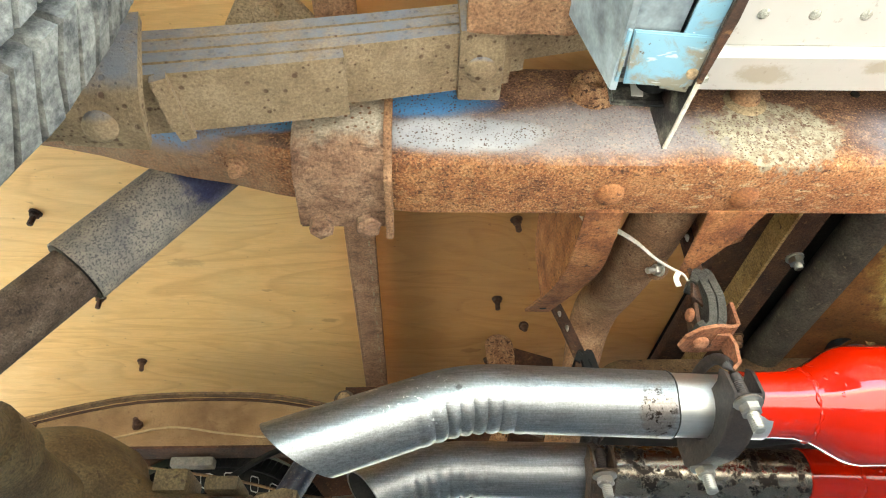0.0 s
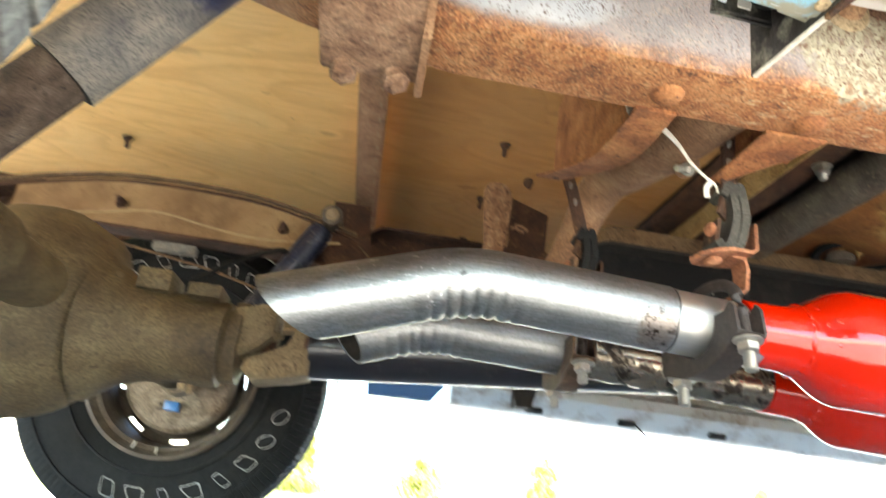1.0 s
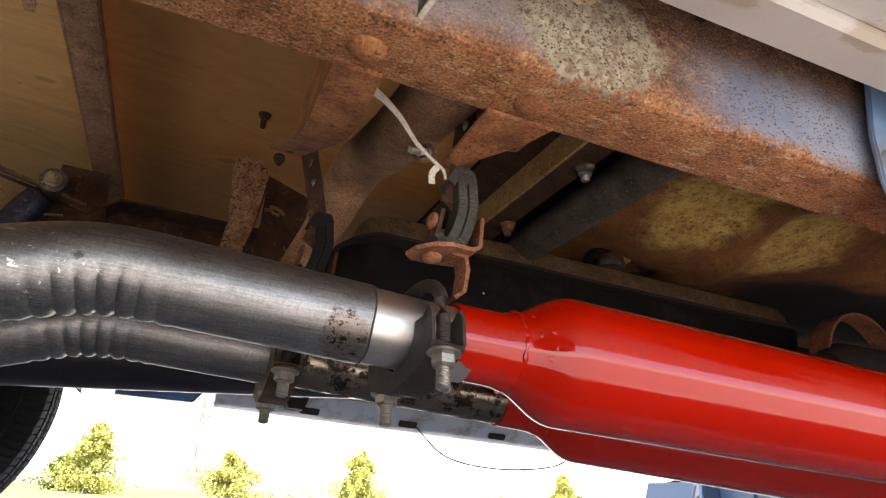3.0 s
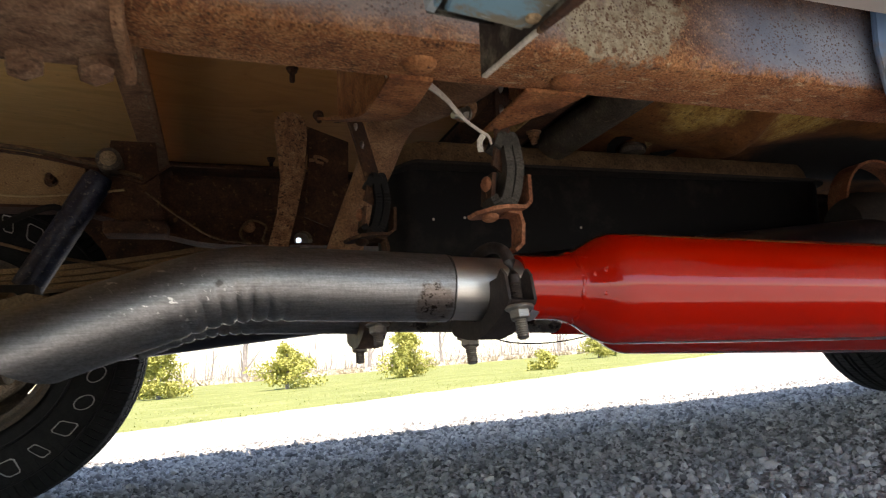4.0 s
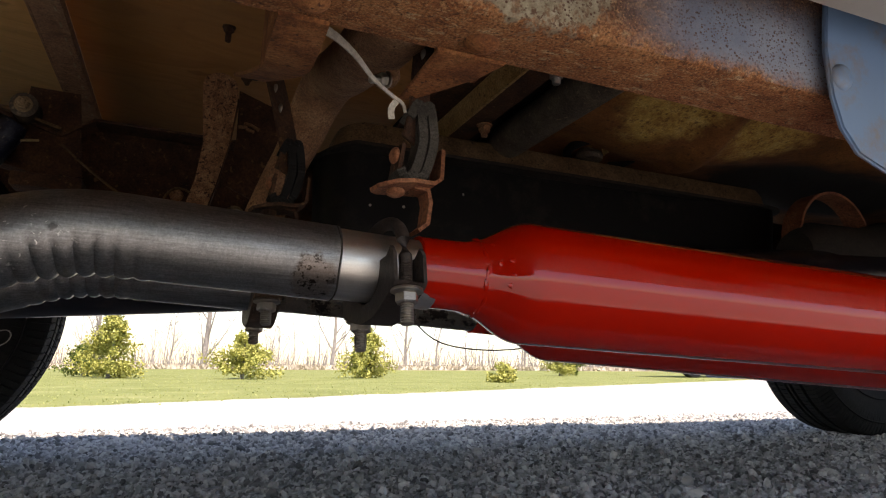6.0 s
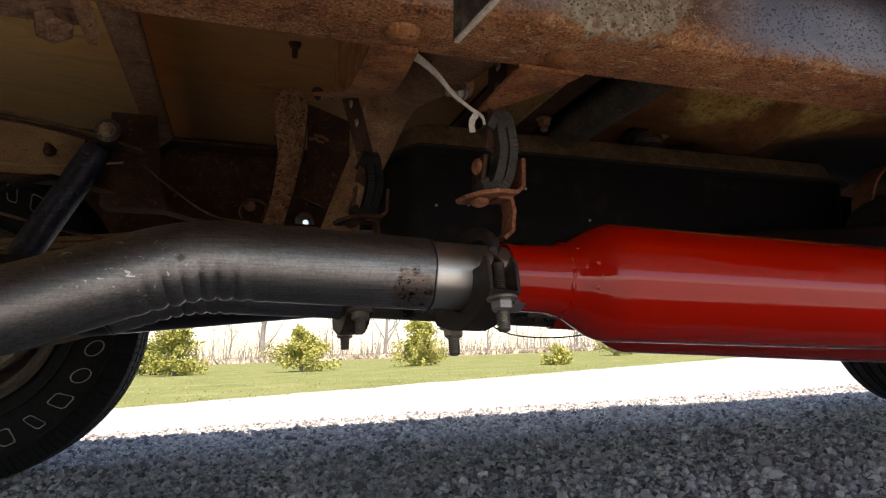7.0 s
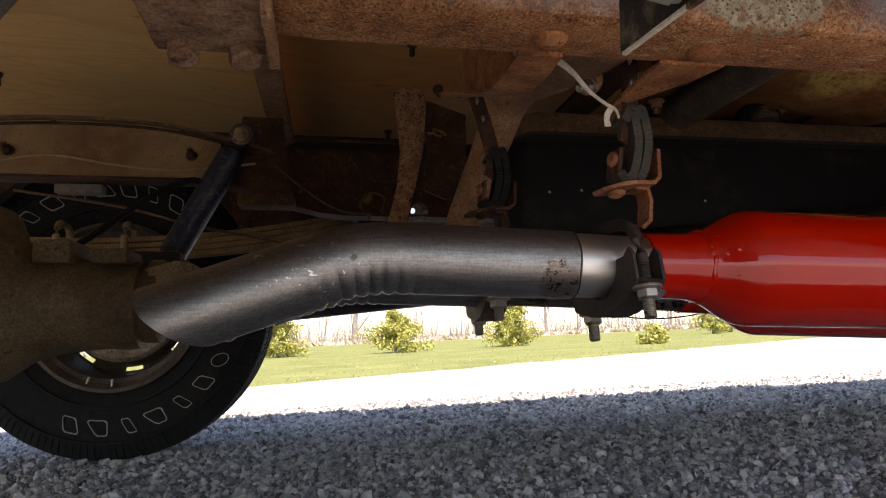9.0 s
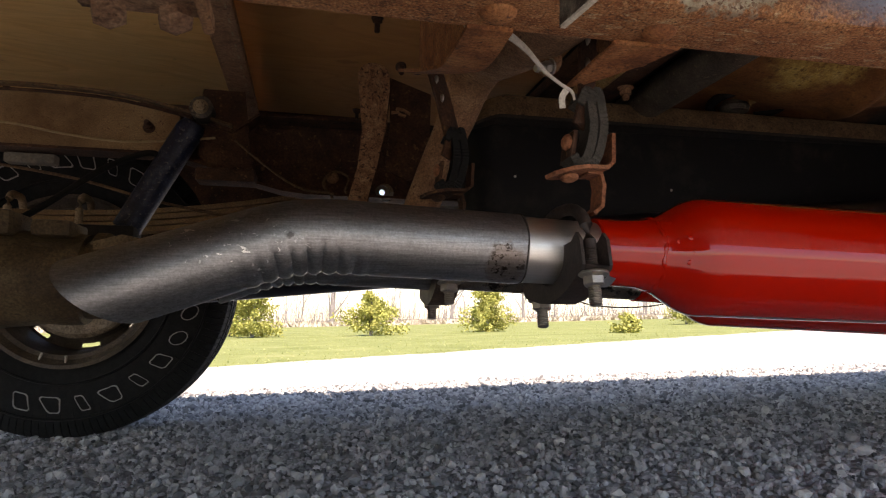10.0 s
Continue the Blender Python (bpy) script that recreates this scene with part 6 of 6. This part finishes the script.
# these three hang close beside the rail, a quarter larger than drawn above
for near_part in (near_spring, stop, bsill):
    base = Vector((-0.198, -0.507, 0.088))
    near_part.location = base + 1.25 * (near_part.location - base)
    near_part.scale = (1.25, 1.25, 1.25)

rocker = thing("cab_rocker", (1.0, -0.32, 0.6), "white painted cab rocker panel underside with rivet dimples", "rocker panel")
part("inner_step", prism([(-0.092, 0.612), (-0.1, 0.6), (-0.14, 0.5955), (-0.146, 0.6), (-0.146, 0.64), (-0.092, 0.64)], "x", 0.045, 1.9, 0.003), ROCKER_WHITE, rocker)
part("outer_panel", prism([(-0.147, 0.606), (-0.56, 0.585), (-0.575, 0.6), (-0.575, 0.84), (-0.147, 0.84)], "x", 0.045, 1.9, 0.004), ROCKER_WHITE, rocker)
for i in range(14):
    part("dimple", rivet((0.107 + i * 0.0465, -0.18, 0.6045), (0, 0, -1), 0.0055, 0.002), POST_GREY, rocker)

cab_mount = thing("cab_mount_bracket", (0.55, -0.055, 0.46), "faded blue steel cab mount bracket bolted to the rail", "bracket")
out = [(0.476, 0.70), (0.467, 0.59), (0.47, 0.545), (0.48, 0.515), (0.5, 0.492), (0.535, 0.48), (0.66, 0.477), (0.68, 0.49), (0.68, 0.70)]
part("side_plate", prism(out, "y", -0.062, -0.056, 0.002), STEEL_BLUE, cab_mount)
part("rivet_head", rivet((0.483, -0.062, 0.564), (0, -1, 0), 0.013, 0.005), STEEL_BLUE, cab_mount)


# ---- body shell ----
def arc_cut(cx, cz, r, a0, a1, n=14):
    return [(cx + r * math.cos(radians(a0 + (a1 - a0) * i / n)), cz + r * math.sin(radians(a0 + (a1 - a0) * i / n))) for i in range(n + 1)]


bed = thing("truck_bed", (-0.9, 0.43, 0.45), "blue steel pickup bed with open wheel arches", "truck bed")
side = [(0.0, 0.49), (0.0, 1.26), (-1.75, 1.26), (-1.75, 0.55)] + arc_cut(REAR_X, 0.388, 0.386, 170, 10)
for y0, y1 in ((-0.605, -0.585), (1.46, 1.48)):
    part("side_panel", prism(side, "y", y0, y1, 0.003), TRUCK_BLUE, bed)
house = [(0.0, 0.47), (0.0, 0.814), (-1.3, 0.814), (-1.3, 0.45)] + arc_cut(REAR_X, 0.4, 0.345, 170, 12)
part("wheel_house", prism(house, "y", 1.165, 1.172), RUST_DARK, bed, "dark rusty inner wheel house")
for ya, yb in ((1.165, 1.462),):
    arc = arc_cut(REAR_X, 0.39, 0.4, 176, 4, 24)
    part("wheel_house_roof", strip([(x, (ya + yb) / 2, z) for x, z in arc], yb - ya, 0.004, (0, 1, 0)), PLAIN_DARK, bed, "dark undersealed wheel arch")
part("front_panel", box((-0.02, -0.585, 0.84), (0.0, 1.46, 1.26), 0.003), TRUCK_BLUE, bed)
part("tailgate", box((-1.75, -0.585, 0.6), (-1.72, 1.46, 1.26), 0.003), TRUCK_BLUE, bed)
part("lower_front_corner", prism([(-0.235, 0.53), (-0.22, 0.42), (-0.04, 0.424), (-0.005, 0.47), (-0.005, 0.55)], "y", 1.39, 1.462, 0.006), TRUCK_BLUE, bed, "dark blue lower corner behind the cab")

shell = thing("truck_cab", (1.0, 0.43, 0.4), "pickup cab and nose, white lower body", "truck cab")
far_rocker = part("far_rocker", prism([(1.3, 0.47), (1.36, 0.428), (1.44, 0.424), (1.475, 0.47), (1.475, 0.8), (1.44, 0.8), (1.43, 0.53), (1.3, 0.50)], "x", 0.01, 1.62, 0.004), SILL_GREY, shell, "grey-white rocker panel with rust stains")
for i in range(3):
    part("drain_slot", box((0.22 + i * 0.27, 1.335, 0.435), (0.27 + i * 0.27, 1.37, 0.452), 0.003, Matrix.Rotation(radians(40), 3, "X")), PLAIN_DARK, shell)
part("step_bracket", prism([(0.16, 0.5), (0.24, 0.5), (0.22, 0.43), (0.18, 0.43)], "y", 1.28, 1.34, 0.003), PLAIN_DARK, shell)
part("near_side", box((0.04, -0.585, 0.84), (1.62, -0.565, 1.2), 0.003), WHITE, shell)
part("far_side", box((0.01, 1.455, 0.8), (1.62, 1.475, 1.2), 0.003), WHITE, shell)
part("greenhouse", prism([(-0.565, 1.2), (-0.36, 1.72), (1.23, 1.72), (1.455, 1.2)], "x", 0.06, 1.3, 0.02), WHITE, shell)
part("nose", prism([(-0.585, 0.95), (-0.55, 1.16), (1.42, 1.16), (1.475, 0.95)], "x", 1.62, 3.0, 0.02), WHITE, shell)
fender = [(1.62, 0.32), (1.86, 0.32)] + arc_cut(2.28, 0.48, 0.42, 190, -10) + [(3.0, 0.5), (3.0, 0.95), (1.62, 0.95)]
for y0, y1 in ((-0.6, -0.58), (1.46, 1.478)):
    part("front_fender", prism(fender, "y", y0, y1, 0.003), STEEL_BLUE, shell)
part("fender_foot", prism([(1.68, 0.39), (1.7, 0.31), (1.72, 0.295), (1.98, 0.295), (2.0, 0.39)], "y", 1.3, 1.459, 0.008), STEEL_BLUE, shell, "blue fender foot with tan splash")
part("firewall", box((1.95, -0.55, 0.5), (1.98, 1.43, 0.95), 0.003), PLAIN_DARK, shell)
wire = smooth_path([(0.52, 1.3, 0.43), (0.62, 1.3, 0.36), (0.78, 1.3, 0.345), (0.95, 1.3, 0.37), (1.02, 1.3, 0.42)], 6)
single("loose_wire", sweep(wire, 0.002, 8), HOSE, "thin dark wire sagging below the rocker", "wire")

# ---- brake lines and wires at the far rail ----
single("tan_wire", sweep(smooth_path([(-1.1, 0.82, 0.6), (-0.85, 0.83, 0.63), (-0.72, 0.83, 0.655), (-0.6, 0.83, 0.64), (-0.5, 0.83, 0.632), (-0.4, 0.83, 0.64), (-0.33, 0.83, 0.65)], 6), 0.0024, 8), WIRE_TAN, "tan wire clipped along the far rail", "wire")
single("brake_hose", sweep(smooth_path([(-0.66, 0.76, 0.45), (-0.6, 0.78, 0.5), (-0.52, 0.8, 0.57), (-0.45, 0.82, 0.61), (-0.42, 0.83, 0.6)], 6), 0.006, 10), HOSE, "black rubber brake hose to the axle", "hose")
single("brake_line", sweep(smooth_path([(-0.8, 0.9, 0.6), (-0.6, 0.9, 0.57), (-0.45, 0.88, 0.53), (-0.3, 0.86, 0.5), (-0.15, 0.86, 0.47)], 6), 0.003, 8), DIRTY, "thin muddy steel brake line", "brake line")
single("ground_wire", sweep(smooth_path([(-0.29, 0.8, 0.64), (-0.24, 0.8, 0.6), (-0.17, 0.8, 0.555), (-0.1, 0.8, 0.545)], 6), 0.0022, 8), DIRTY, "thin wire hanging from the shock mount", "wire")
single("wire_loop", sweep(smooth_path([(-0.1, 0.85, 0.545), (-0.12, 0.85, 0.575), (-0.1, 0.85, 0.6), (-0.07, 0.85, 0.59), (-0.075, 0.85, 0.56), (-0.06, 0.85, 0.54)], 6), 0.0024, 8), DIRTY, "small loop of thin wire", "wire")
block = single("junction_block", box((-0.72, 0.88, 0.592), (-0.63, 0.91, 0.612), 0.005), GREY_BLOCK, "dusty grey plastic junction block on the rail", "junction block")
for cx in (-0.79, -0.455):
    single("wire_clip", hexbolt((cx, 0.845, 0.665), (0, -1, 0.3), 0.009, 0.01, 0.012), RUST_DARK, "rusty clip bolt on the far rail", "clip", "wire clips")


# ---- distant parked vehicle ----
def parked_car(x, y):
    z = ground_height(x, y)
    car = thing("parked_car", (x + 1.9, y, z), "dark blue vehicle parked far along the drive", "vehicle")
    body = [(0.1, 0.32), (0.0, 0.5), (0.1, 0.85), (1.0, 0.95), (1.5, 1.45), (2.9, 1.45), (3.5, 0.95), (3.9, 0.9), (3.95, 0.35)]
    part("body", prism([(x + u, z + w) for u, w in body], "y", y, y + 1.6, 0.05), gloss("dark_car_paint", (0.045, 0.06, 0.09), 0.3, 0.6), car)
    part("underbody", box((x + 0.2, y + 0.1, z + 0.18), (x + 3.8, y + 1.5, z + 0.4), 0.03), PLAIN_DARK, car)
    for u in (0.3, 3.1):
        w = part("wheel", lathe([(0.0, -0.1), (0.2, -0.1), (0.3, -0.09), (0.32, -0.05), (0.32, 0.05), (0.3, 0.09), (0.0, 0.1)], 32, "y", (x + u, y + 0.06, z + 0.32)), TYRE, car)
        part("hubcap", lathe([(0.0, -0.12), (0.14, -0.115), (0.17, -0.1)], 24, "y", (x + u, y + 0.06, z + 0.32)), STEEL_BLUE, w)


parked_car(10.4, 11.5)

# ---- drilled hole that lets daylight through the far rail and body ----
def punch(ob, a, b, radius):
    """Cut a round hole along the line a-b into a finished mesh."""
    me = bpy.data.meshes.new("cutter")
    bm = bmesh.new()
    line = Vector(b) - Vector(a)
    turn_to = Matrix.Translation((Vector(a) + Vector(b)) / 2) @ line.to_track_quat("Z", "Y").to_matrix().to_4x4()
    bmesh.ops.create_cone(bm, cap_ends=True, segments=16, radius1=radius, radius2=radius, depth=line.length, matrix=turn_to)
    bm.to_mesh(me)
    bm.free()
    cutter = bpy.data.objects.new("cutter", me)
    scene.collection.objects.link(cutter)
    mod = ob.modifiers.new("hole", "BOOLEAN")
    mod.operation, mod.object, mod.solver = "DIFFERENCE", cutter, "EXACT"
    bpy.context.view_layer.update()
    cut = bpy.data.meshes.new_from_object(ob.evaluated_get(bpy.context.evaluated_depsgraph_get()))
    ob.modifiers.remove(mod)
    ob.data = cut
    bpy.data.objects.remove(cutter)
    bpy.data.meshes.remove(me)


punch(far_channel, (0.01, 0.86, 0.566), (0.014, 0.96, 0.582), 0.02)
for ob in [c for c in far_spring.children if c.name.startswith("eye") and c.location.x > -0.3]:
    punch(ob, (0.02, 1.0, 0.592), (0.032, 1.17, 0.624), 0.018)
punch(far_rocker, (0.0585, 1.38, 0.666), (0.0695, 1.53, 0.692), 0.0085)
